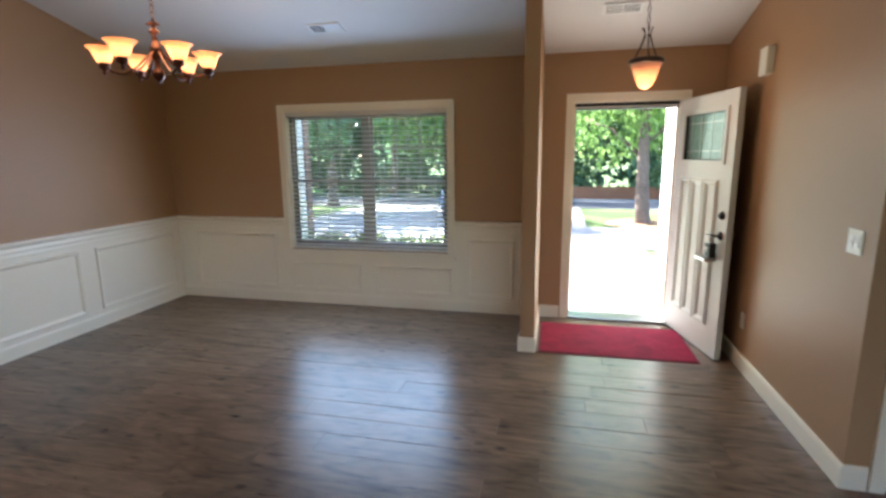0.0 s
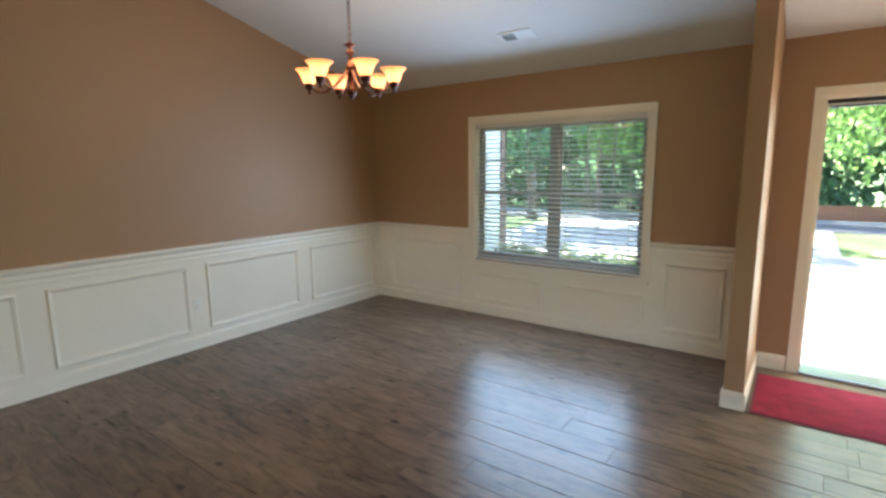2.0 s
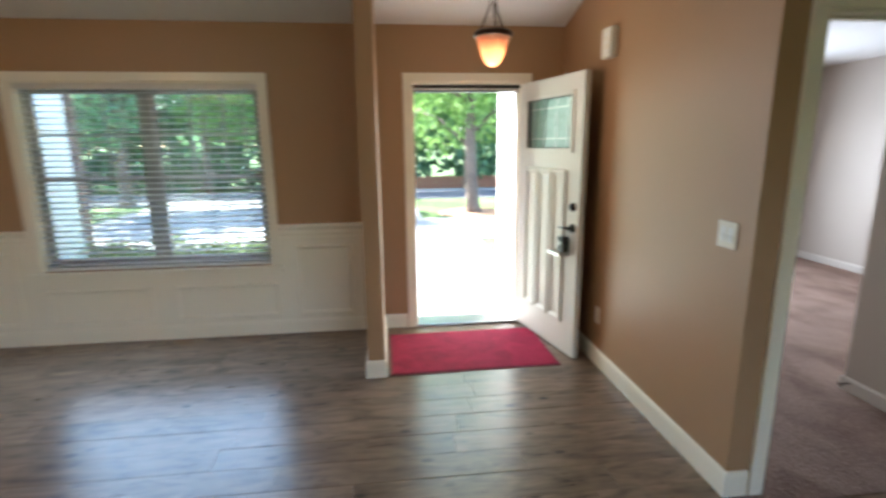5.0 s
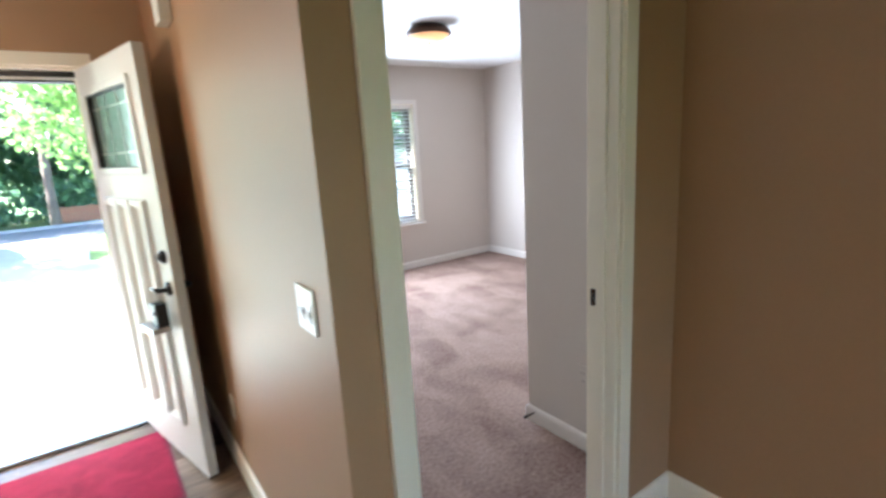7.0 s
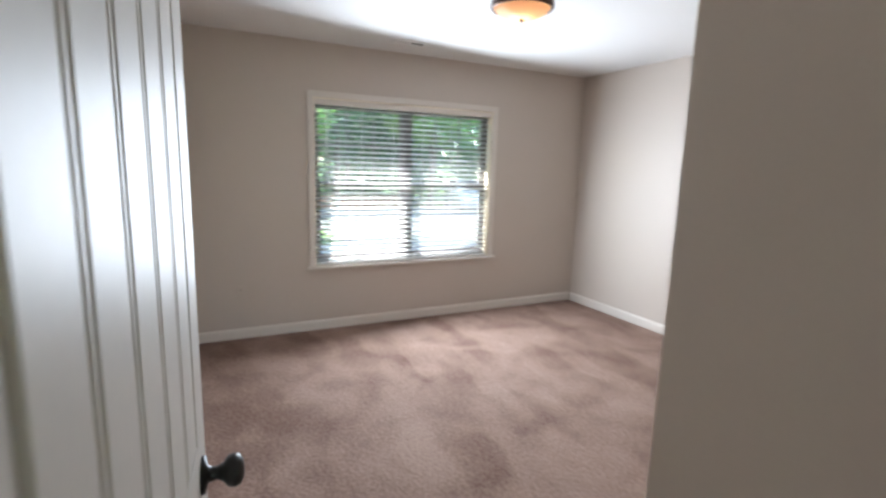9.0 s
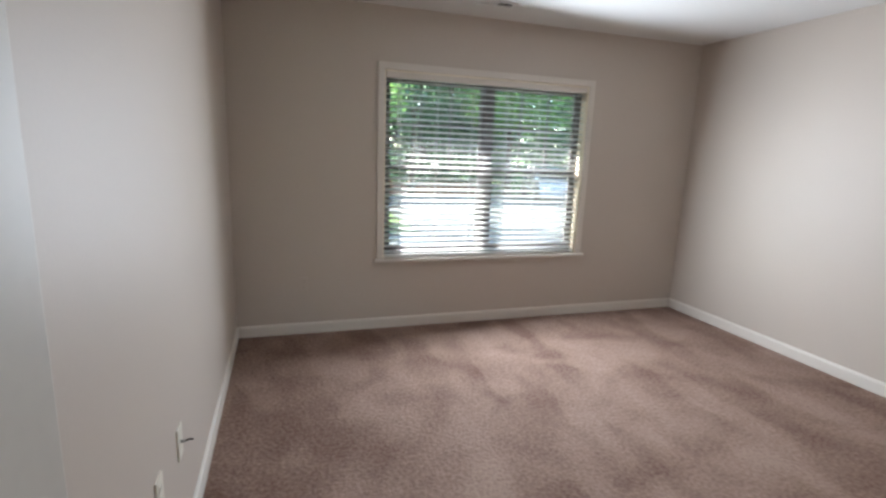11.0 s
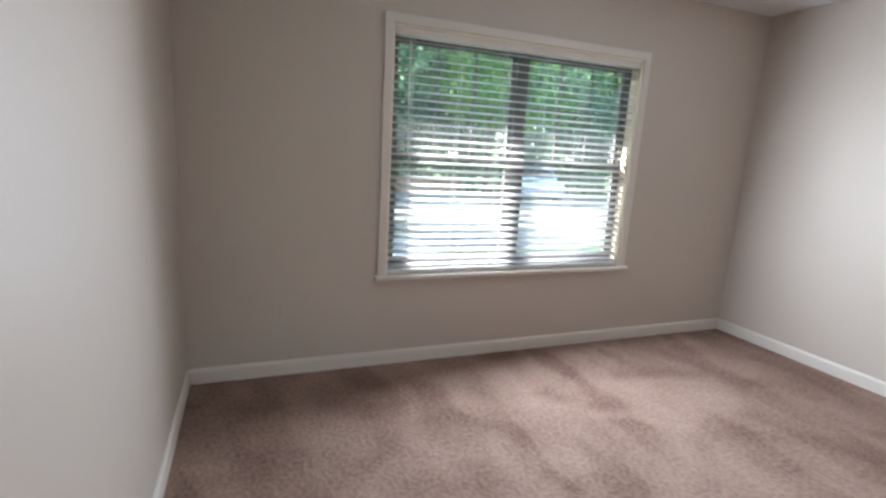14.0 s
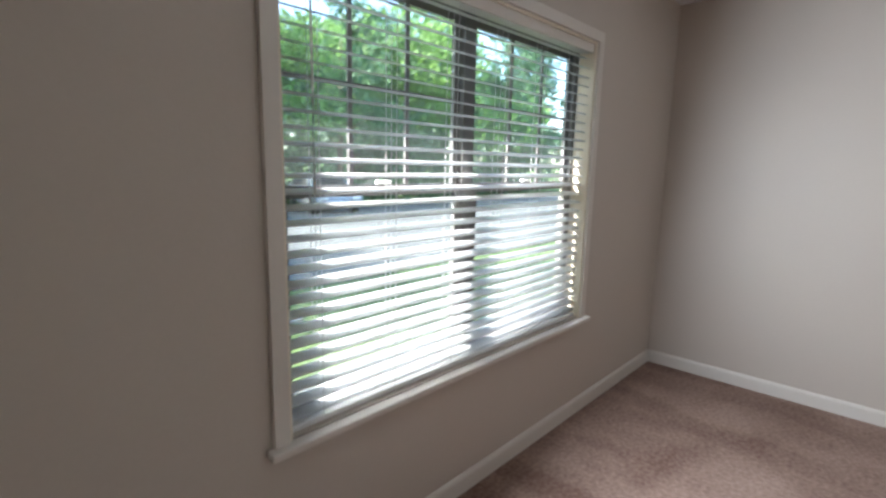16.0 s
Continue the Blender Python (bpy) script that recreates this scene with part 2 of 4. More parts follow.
def leaf_material(name, low, high):
    """Leaves: varied greens, letting light through."""
    m = bpy.data.materials.new(name)
    m.use_nodes = True
    nt = m.node_tree
    b = nt.nodes["Principled BSDF"]
    b.inputs["Roughness"].default_value = 0.55
    g = nt.nodes.new("ShaderNodeNewGeometry")
    cr = nt.nodes.new("ShaderNodeValToRGB")
    cr.color_ramp.elements[0].color = (*low, 1)
    cr.color_ramp.elements[1].color = (*high, 1)
    nt.links.new(g.outputs["Random Per Island"], cr.inputs["Fac"])
    nt.links.new(cr.outputs[0], b.inputs["Base Color"])
    tl = nt.nodes.new("ShaderNodeBsdfTranslucent")
    nt.links.new(cr.outputs[0], tl.inputs["Color"])
    mx = nt.nodes.new("ShaderNodeMixShader")
    mx.inputs[0].default_value = 0.5
    nt.links.new(b.outputs[0], mx.inputs[1])
    nt.links.new(tl.outputs[0], mx.inputs[2])
    nt.links.new(mx.outputs[0], nt.nodes["Material Output"].inputs["Surface"])
    return m


TAN = material("tan_wall_paint", (0.36, 0.206, 0.103), 0.5, scale=90, vary=0.03, bump=0.12)
GREY = material("greige_wall_paint", (0.51, 0.445, 0.385), 0.5, scale=90, vary=0.025, bump=0.1)
CEIL = material("ceiling_paint", (0.74, 0.73, 0.71), 0.85, scale=120, vary=0.03, bump=0.35)
TRIM = material("white_trim_paint", (0.80, 0.72, 0.585), 0.32, scale=70, vary=0.02, bump=0.04)
# Greyer and darker white than TRIM.
MUTED_WHITE = material("muted_white_trim", (0.64, 0.59, 0.53), 0.45, scale=70, vary=0.02, bump=0.04)
WHITE = material("white_vinyl", (0.80, 0.80, 0.78), 0.35, scale=50, vary=0.02, bump=0.02)
# Pale vinyl darkened: the shade of backlight is put into both sash colours.
BACKLIT_SASH = material("backlit_sash_vinyl", (0.37, 0.37, 0.36), 0.4, scale=50, vary=0.03, bump=0.02)
BACKLIT_SASH_DARK = material("backlit_dark_sash", (0.17, 0.165, 0.16), 0.4, scale=50, vary=0.03, bump=0.02)
SLAT = material("blind_slat", (0.86, 0.87, 0.87), 0.38, scale=60, vary=0.02, bump=0.03)
nt = SLAT.node_tree
glow = nt.nodes.new("ShaderNodeBsdfTranslucent")
glow.inputs["Color"].default_value = (0.86, 0.88, 0.89, 1)
both = nt.nodes.new("ShaderNodeMixShader")
both.inputs[0].default_value = 0.68
nt.links.new(nt.nodes["Principled BSDF"].outputs[0], both.inputs[1])
nt.links.new(glow.outputs[0], both.inputs[2])
nt.links.new(both.outputs[0], nt.nodes["Material Output"].inputs["Surface"])
DOORWHITE = material("door_paint", (0.60, 0.575, 0.525), 0.52, scale=60, vary=0.03, bump=0.04, spec=0.3)
DOORGLOSS = material("bedroom_door_paint", (0.62, 0.59, 0.54), 0.46, scale=60, vary=0.03, bump=0.03)
BRONZE = material("oiled_bronze", (0.055, 0.030, 0.020), 0.36, 0.9, scale=80, vary=0.25, bump=0.05)
COPPER = material("brushed_copper_bronze", (0.12, 0.045, 0.026), 0.32, 0.95, scale=80, vary=0.25, bump=0.05)
BLACK = material("black_metal", (0.015, 0.014, 0.013), 0.4, 0.4, scale=70, vary=0.2, bump=0.05)
STEEL = material("brushed_steel", (0.45, 0.44, 0.42), 0.3, 1.0, scale=90, vary=0.1, bump=0.03)
DARK = material("dark_void", (0.02, 0.02, 0.02), 0.8, vary=0.1)
SEAM = material("plank_joint", (0.05, 0.036, 0.026), 0.8, vary=0.1)
PLASTIC = material("ivory_plastic", (0.76, 0.72, 0.62), 0.35, vary=0.02, bump=0.0)
PLANK = plank_material()
CARPET = carpet_material((0.150, 0.087, 0.065), (0.330, 0.230, 0.182))
MAT = patchy("red_mat", (0.19, 0.009, 0.030), (0.34, 0.018, 0.052), 5.0, 0.95, 260, 0.7, 0.004)
MATEDGE = material("red_mat_binding", (0.17, 0.010, 0.028), 0.8, scale=200, vary=0.15, bump=0.3)
GLASS = clear_glass("window_glass")
# Opaque grey-green base colour imitates greenery reflected in the glass.
FROST = material("textured_door_glass", (0.20, 0.27, 0.24), 0.12, scale=30, vary=0.3, bump=0.25, spec=1.0)
AMBER = glow_glass("amber_lamp_glass", (0.95, 0.66, 0.44), 0.025)
BULB = bulb_glow("lit_bulb", (1.0, 0.85, 0.66), 2.3)
SOFTBULB = bulb_glow("dim_bulb", (1.0, 0.84, 0.62), 1.1)
PALE = glow_glass("pale_amber_glass", (0.92, 0.62, 0.38), 0.014)
CONCRETE = material("concrete", (0.23, 0.22, 0.205), 0.85, scale=25, vary=0.12, bump=0.3)
ASPHALT = material("asphalt", (0.085, 0.083, 0.08), 0.9, scale=60, vary=0.2, bump=0.5)
LAWN = patchy("lawn", (0.045, 0.085, 0.025), (0.135, 0.18, 0.06), 0.5, 0.95, 40, 0.8, 0.03)
STRAW = patchy("pine_straw", (0.20, 0.11, 0.06), (0.38, 0.24, 0.14), 2.0, 0.95, 50, 0.8, 0.03)
BARK = material("bark", (0.12, 0.09, 0.065), 0.95, scale=14, vary=0.4, bump=1.0)
LEAF = leaf_material("leaf", (0.12, 0.22, 0.06), (0.29, 0.46, 0.13))
# Muted, bluer greens: distance haze is put into the leaf colour.
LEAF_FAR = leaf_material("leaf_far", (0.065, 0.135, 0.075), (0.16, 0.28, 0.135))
SHRUB = leaf_material("shrub_leaf", (0.06, 0.11, 0.03), (0.28, 0.34, 0.10))
FENCE = material("cedar_fence", (0.24, 0.105, 0.06), 0.85, scale=12, vary=0.2, bump=0.3)
SIDING = material("pale_siding", (0.64, 0.62, 0.57), 0.6, scale=30, vary=0.04, bump=0.1)
BRICK = material("brown_brick", (0.17, 0.10, 0.075), 0.85, scale=30, vary=0.25, bump=0.4)
SHINGLE = material("roof_shingle", (0.09, 0.08, 0.075), 0.9, scale=20, vary=0.3, bump=0.6)


# ---- mesh helpers ----
def cuboid(bm, lo, hi, bevel=0.0):
    vs = [bm.verts.new((x, y, z)) for z in (lo[2], hi[2]) for y in (lo[1], hi[1]) for x in (lo[0], hi[0])]
    fs = [(0, 2, 3, 1), (4, 5, 7, 6), (0, 1, 5, 4), (2, 6, 7, 3), (0, 4, 6, 2), (1, 3, 7, 5)]
    faces = [bm.faces.new([vs[i] for i in f]) for f in fs]
    if bevel:
        edges = list({e for f in faces for e in f.edges})
        bmesh.ops.bevel(bm, geom=edges, offset=bevel, segments=2, affect="EDGES", profile=0.6)
    return bm


def block(lo, hi, bevel=0.0):
    return cuboid(bmesh.new(), lo, hi, bevel)


def prism(points, axis, a, b):
    """A profile of (u, v) points swept along an axis from a to b. x: (y, z); y: (x, z); z: (x, y)."""
    bm = bmesh.new()

    def put(u, v, w):
        return {"x": (w, u, v), "y": (u, w, v), "z": (u, v, w)}[axis]
    lo = [bm.verts.new(put(u, v, a)) for u, v in points]
    hi = [bm.verts.new(put(u, v, b)) for u, v in points]
    n = len(points)
    bm.faces.new(lo)
    bm.faces.new(hi)
    for i in range(n):
        bm.faces.new((lo[i], lo[(i + 1) % n], hi[(i + 1) % n], hi[i]))
    bmesh.ops.recalc_face_normals(bm, faces=bm.faces[:])
    return bm


def lathe(bm, profile, centre=(0, 0, 0), steps=24, m=None):
    """Turns (radius, height) points round the z axis."""
    rings = []
    for r, h in profile:
        rings.append([bm.verts.new((centre[0] + max(r, 1e-4) * math.cos(2 * math.pi * i / steps), centre[1] + max(r, 1e-4) * math.sin(2 * math.pi * i / steps), centre[2] + h)) for i in range(steps)])
    for a, b in zip(rings, rings[1:]):
        for i in range(steps):
            f = bm.faces.new((a[i], a[(i + 1) % steps], b[(i + 1) % steps], b[i]))
            f.smooth = True
    if m is not None:
        bmesh.ops.transform(bm, matrix=m, verts=[v for r in rings for v in r])
    return bm


def tube(bm, points, radius, steps=8):
    """A round bar along a line of points."""
    pts = [Vector(p) for p in points]
    rings = []
    for i, p in enumerate(pts):
        d = (pts[min(i + 1, len(pts) - 1)] - pts[max(i - 1, 0)]).normalized()
        q = d.to_track_quat("Z", "Y")
        rr = radius[i] if isinstance(radius, (list, tuple)) else radius
        rings.append([bm.verts.new(p + q @ Vector((rr * math.cos(2 * math.pi * k / steps), rr * math.sin(2 * math.pi * k / steps), 0))) for k in range(steps)])
    for a, b in zip(rings, rings[1:]):
        for k in range(steps):
            f = bm.faces.new((a[k], a[(k + 1) % steps], b[(k + 1) % steps], b[k]))
            f.smooth = True
    for end in (rings[0], rings[-1]):
        bm.faces.new(end)
    bmesh.ops.recalc_face_normals(bm, faces=bm.faces[:])
    return bm


def mesh_of(name, bm, mat):
    me = bpy.data.meshes.new(name)
    bm.to_mesh(me)
    bm.free()
    me.materials.append(mat)
    return me


def part(name, bm, mat, parent=None, label=""):
    ob = new(name, mesh_of(name, bm, mat))
    ob.parent = parent
    return tagged(ob, label)


def thing(name, where, label, category, group="", kind=""):
    ob = new(name)
    ob.location = where
    ob.empty_display_size = 0.05
    return tagged(ob, label, category, group, kind)


def setting(name, bm, mat, label="", category=""):
    return tagged(part(name, bm, mat), label, category, kind="structure")


def join(*boxes):
    bm = bmesh.new()
    for lo, hi in boxes:
        cuboid(bm, lo, hi)
    return bm


def wall_with_hole(axis, a0, a1, u0, u1, z1, hole):
    """An upright wall; axis 'y': thick in y from a0 to a1, long in x from u0 to u1. hole: u, u, z, z."""
    h0, h1, hz0, hz1 = hole
    if hz0 <= 0:
        return prism([(u0, 0), (h0, 0), (h0, hz1), (h1, hz1), (h1, 0), (u1, 0), (u1, z1), (u0, z1)], "y", a0, a1)
    bm = bmesh.new()
    rings = []
    for a in (a0, a1):
        rings.append([[bm.verts.new((u, a, z)) for u, z in loop] for loop in (((u0, 0), (u1, 0), (u1, z1), (u0, z1)), ((h0, hz0), (h1, hz0), (h1, hz1), (h0, hz1)))])
    for outer, inner in rings:
        for i in range(4):
            bm.faces.new((outer[i], outer[(i + 1) % 4], inner[(i + 1) % 4], inner[i]))
    for k in (0, 1):
        p, q = rings[0][k], rings[1][k]
        for i in range(4):
            bm.faces.new((p[i], p[(i + 1) % 4], q[(i + 1) % 4], q[i]))
    bmesh.ops.recalc_face_normals(bm, faces=bm.faces[:])
    return bm


# ---- shell of the great room ----
DW = (-4.14, -2.40, 0.60, 2.03)     # dining window opening
FD = (-1.24, -0.322, 0.0, 2.04)    # front door opening
BW = (1.199, 2.962, 0.582, 2.020)     # bedroom window opening
BD = (0.170, 1.040, 0.0, 2.03)       # bedroom door opening

setting("wall_dining_front", wall_with_hole("y", 0, TX, XL - TX, -1.56, 2.455, DW), TAN)
setting("wall_foyer_front", wall_with_hole("y", 0, TX, -1.56, 0.0, 2.455, FD), TAN)
zr = roof_z(RIDGE)
# The cut-out towards the back is unseen, added to let daylight in.
setting("wall_dining_side", prism([(TX, 0), (TX, 2.455), (0, 2.455), (RIDGE, zr), (YB, roof_z(YB)), (YB, 0), (-7.4, 0), (-7.4, 1.3), (-6.1, 1.3), (-6.1, 0)], "x", XL - TX, XL), TAN)
setting("wall_stub", prism([(0, 0), (0, 2.455), (-0.92, roof_z(-0.92)), (-0.92, 0)], "x", -1.617, -1.502), TAN,
        "tan painted stub wall between dining room and foyer")
setting("wall_foyer_side", prism([(0, 0), (0, 2.455), (YP0, roof_z(YP0)), (YP0, 0)], "x", 0.0, 0.06), TAN)
bm = wall_with_hole("y", YP0, (YP0 + YP1) / 2, 0.06, XH, 3.2, BD)
setting("wall_hall_partition", bm, TAN)
# This cut-out and the hole in the back wall are unseen, added for fill daylight.
setting("wall_hall_side", prism([(YB, 0), (YB, roof_z(YB)), (RIDGE, zr), (YP0, roof_z(YP0)), (YP0, 0), (-5.6, 0), (-5.6, 1.8), (-7.6, 1.8), (-7.6, 0)], "x", XH, XH + 0.06), TAN)
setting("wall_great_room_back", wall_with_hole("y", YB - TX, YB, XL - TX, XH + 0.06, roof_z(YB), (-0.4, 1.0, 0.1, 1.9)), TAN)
roof = prism([(TX, 2.455), (0, 2.455), (RIDGE, zr), (YB - TX, roof_z(YB - TX)), (YB - TX, roof_z(YB - TX) + 0.12), (RIDGE, zr + 0.12), (TX, 2.575)], "x", XL - TX, XH + 0.06)
setting("ceiling_great_room", roof, CEIL)

# ---- shell of the bedroom ----
setting("wall_bedroom_front", wall_with_hole("y", YF, YF + TX, 0.06, XR + TX, HB, BW), GREY)
setting("wall_bedroom_left", join(((0.06, YP1, 0), (T, YF, HB))), GREY)
setting("wall_bedroom_left_outer", join(((-0.05, TX, 0), (0.06, YF + TX, HB))), SIDING)
setting("wall_bedroom_right", join(((XR, YC - T, 0), (XR + TX, YF, HB))), GREY)
setting("wall_bedroom_partition", wall_with_hole("y", (YP0 + YP1) / 2, YP1, T, XH, HB, BD), GREY)
setting("wall_bedroom_closet", join(((XH, YC - T, 0), (XR, YC, HB)), ((XH, (YP0 + YP1) / 2, 0), (XH + T, YC - T, HB))), GREY)
setting("ceiling_bedroom", join(((0.06, (YP0 + YP1) / 2, HB), (XR + TX, YF + TX, HB + 0.1))), CEIL)
setting("floor_bedroom", join(((0.0, -2.36, -0.1), (XR + TX, YF + TX, 0.0))), CARPET, "worn beige pink carpet with tread marks", "carpet")
setting("subfloor", join(((XL - TX, YB - TX, -0.15), (0.0, TX, -0.012)), ((0.0, YB - TX, -0.15), (XH + 0.06, -2.36, -0.012))), DARK)


# ---- floor boards ----
def lay_planks():
    """Vinyl planks parallel to the front wall, laid in staggered rows; near rows are pieces of their own."""
    floor = tagged(part("floor", join(((XL, YB, -0.012), (0, 0, -0.006)), ((0, YB, -0.012), (XH, -2.36, -0.006))), SEAM),
                   "grey brown wood look vinyl plank floor", "floor", kind="structure")
    w, l, h = 0.182, 1.22, 0.008
    rnd = random.Random(4)
    meshes = {}
    far = bmesh.new()
    row = 0
    y = -w
    while y > YB:
        x = XL - rnd.uniform(0.0, 1.1)
        while x < XH:
            x0, x1 = max(x, XL), min(x + l, XH if y < -2.45 else 0.0)
            if x1 - x0 > 0.03:
                if y > -5.6:
                    key = round(x1 - x0, 3)
                    if key not in meshes:
                        bm = block((0, 0, -0.006), (key - 0.0006, w - 0.0006, 0.0))
                        top = [e for e in bm.edges if all(v.co.z > -0.001 for v in e.verts)]
                        bmesh.ops.bevel(bm, geom=top, offset=0.0013, segments=1, affect="EDGES")
                        meshes[key] = mesh_of("plank", bm, PLANK)
                    ob = new("plank", meshes[key])
                    ob.location = (x0, y, 0)
                    ob.rotation_euler = (radians(rnd.uniform(-0.6, 0.6)), radians(rnd.uniform(-0.04, 0.04)), 0)
                    ob.parent = floor
                else:
                    cuboid(far, (x0, y, -0.006), (x1 - 0.0012, y + w - 0.0012, 0.0))
            x += l
        y -= w
        row += 1
    tagged(part("far_planks", far, PLANK, floor), kind="stuff")


# ---- trim ----
BASE = [(0, 0), (0.014, 0), (0.014, 0.082), (0.011, 0.093), (0.006, 0.101), (0, 0.103)]


def baseboard(axis, at, side, a, b, high=1.18):
    """side: the way in which the board stands off its wall."""
    pts = [(at + side * d, z * high) for d, z in BASE]
    return setting("baseboard", prism(pts, axis, a, b), TRIM if high > 1 else MUTED_WHITE, "white painted baseboard", "baseboard")


def trim_all():
    baseboard("y", XL, 1, -6.1, -0.014)
    baseboard("x", 0, -1, XL + 0.014, -1.617)
    baseboard("y", -1.617, -1, -0.92, -0.014)
    baseboard("y", -1.502, 1, -0.934, -0.014)
    baseboard("x", -0.92, -1, -1.631, -1.502)
    baseboard("x", 0, -1, -1.488, FD[0] - 0.068)
    baseboard("x", 0, -1, FD[1] + 0.068, -0.014)
    baseboard("y", 0, -1, YP0 - 0.014, 0)
    baseboard("x", YP0, -1, 0, BD[0] - 0.068)
    baseboard("x", YP0, -1, BD[1] + 0.068, XH - 0.014)
    baseboard("y", XH, -1, YB, -7.6)
    baseboard("y", XH, -1, -5.6, YP0)
    baseboard("x", YF, -1, T + 0.014, XR - 0.014, 0.84)
    baseboard("y", T, 1, YP1, YF, 0.84)
    baseboard("y", XR, -1, YC + 0.014, YF, 0.84)
    baseboard("x", YC, 1, XH - 0.014, XR, 0.84)
    baseboard("y", XH, -1, YP1, YC, 0.84)
    baseboard("x", YP1, 1, BD[1] + 0.068, XH - 0.014, 0.84)


RAIL = [(0, 0.800), (0.010, 0.800), (0.012, 0.812), (0.010, 0.822), (0.008, 0.838), (0.014, 0.852), (0.012, 0.866), (0.010, 0.880),
        (0.020, 0.894), (0.032, 0.902), (0.036, 0.915), (0.032, 0.927), (0, 0.930)]


def picture_frame(bm, axis, at, side, u0, u1, z0, z1):
    """A raised moulding round a wall panel."""
    prof = [(0.0, 0.0), (0.010, 0.003), (0.017, 0.010), (0.013, 0.018), (0.009, 0.026), (0.004, 0.032), (0.0, 0.034)]
    loops = []
    for d, inset in prof:
        ring = []
        for u, z in ((u0 + inset, z0 + inset), (u1 - inset, z0 + inset), (u1 - inset, z1 - inset), (u0 + inset, z1 - inset)):
            ring.append(bm.verts.new((at + side * d, u, z) if axis == "y" else (u, at + side * d, z)))
        loops.append(ring)
    for a, b in zip(loops, loops[1:]):
        for i in range(4):
            bm.faces.new((a[i], a[(i + 1) % 4], b[(i + 1) % 4], b[i]))
    bmesh.ops.recalc_face_normals(bm, faces=bm.faces[:])
    return bm


def wainscot():
    """White panelled dado on two walls of the dining room: backing skin, cap rail and framed panels."""
    skin = 0.004
    d = setting("wainscot_side", join(((XL, -6.0, 0), (XL + skin, -0.004, 0.90))), TRIM, "white panelled wainscot with picture frame moulding", "wainscot")
    part("chair_rail", prism([(XL + a, z) for a, z in RAIL], "y", -6.0, 0), TRIM, d)
    y1 = -0.09
    for i in range(5):
        y0 = y1 - 0.99
        part("panel_moulding", picture_frame(bmesh.new(), "y", XL + skin, 1, y0, y1, 0.165, 0.755), TRIM, d)
        y1 = y0 - 0.165
    f = setting("wainscot_front", prism([(XL, 0), (-1.617, 0), (-1.617, 0.90), (DW[1] + 0.065, 0.90), (DW[1] + 0.065, 0.54), (DW[0] - 0.065, 0.54), (DW[0] - 0.065, 0.90), (XL, 0.90)], "y", -skin, 0), TRIM,
                "white panelled wainscot below the window", "wainscot")
    part("chair_rail", prism([(-a, z) for a, z in RAIL], "x", XL + 0.03, DW[0] - 0.065), TRIM, f)
    part("chair_rail", prism([(-a, z) for a, z in RAIL], "x", DW[1] + 0.065, -1.617), TRIM, f)
    for u0, u1, z1 in ((-5.33, -4.32, 0.755), (-4.14, -3.35, 0.45), (-3.18, -2.36, 0.45), (-2.21, -1.75, 0.755)):
        part("panel_moulding", picture_frame(bmesh.new(), "x", -skin, -1, u0, u1, 0.16, z1), TRIM, f)


def casing(bm, u0, u1, z0, z1, y, side, w=0.065, sill=True):
    """Flat window or door casing round an opening in a wall that faces y; side is the way out of the wall."""
    lo, hi = (y, y + side * 0.018)
    a, b = min(lo, hi), max(lo, hi)
    cuboid(bm, (u0 - w, a, z0), (u0, b, z1), 0.003)
    cuboid(bm, (u1, a, z0), (u1 + w, b, z1), 0.003)
    cuboid(bm, (u0 - w, a, z1), (u1 + w, b, z1 + w), 0.003)
    return bm


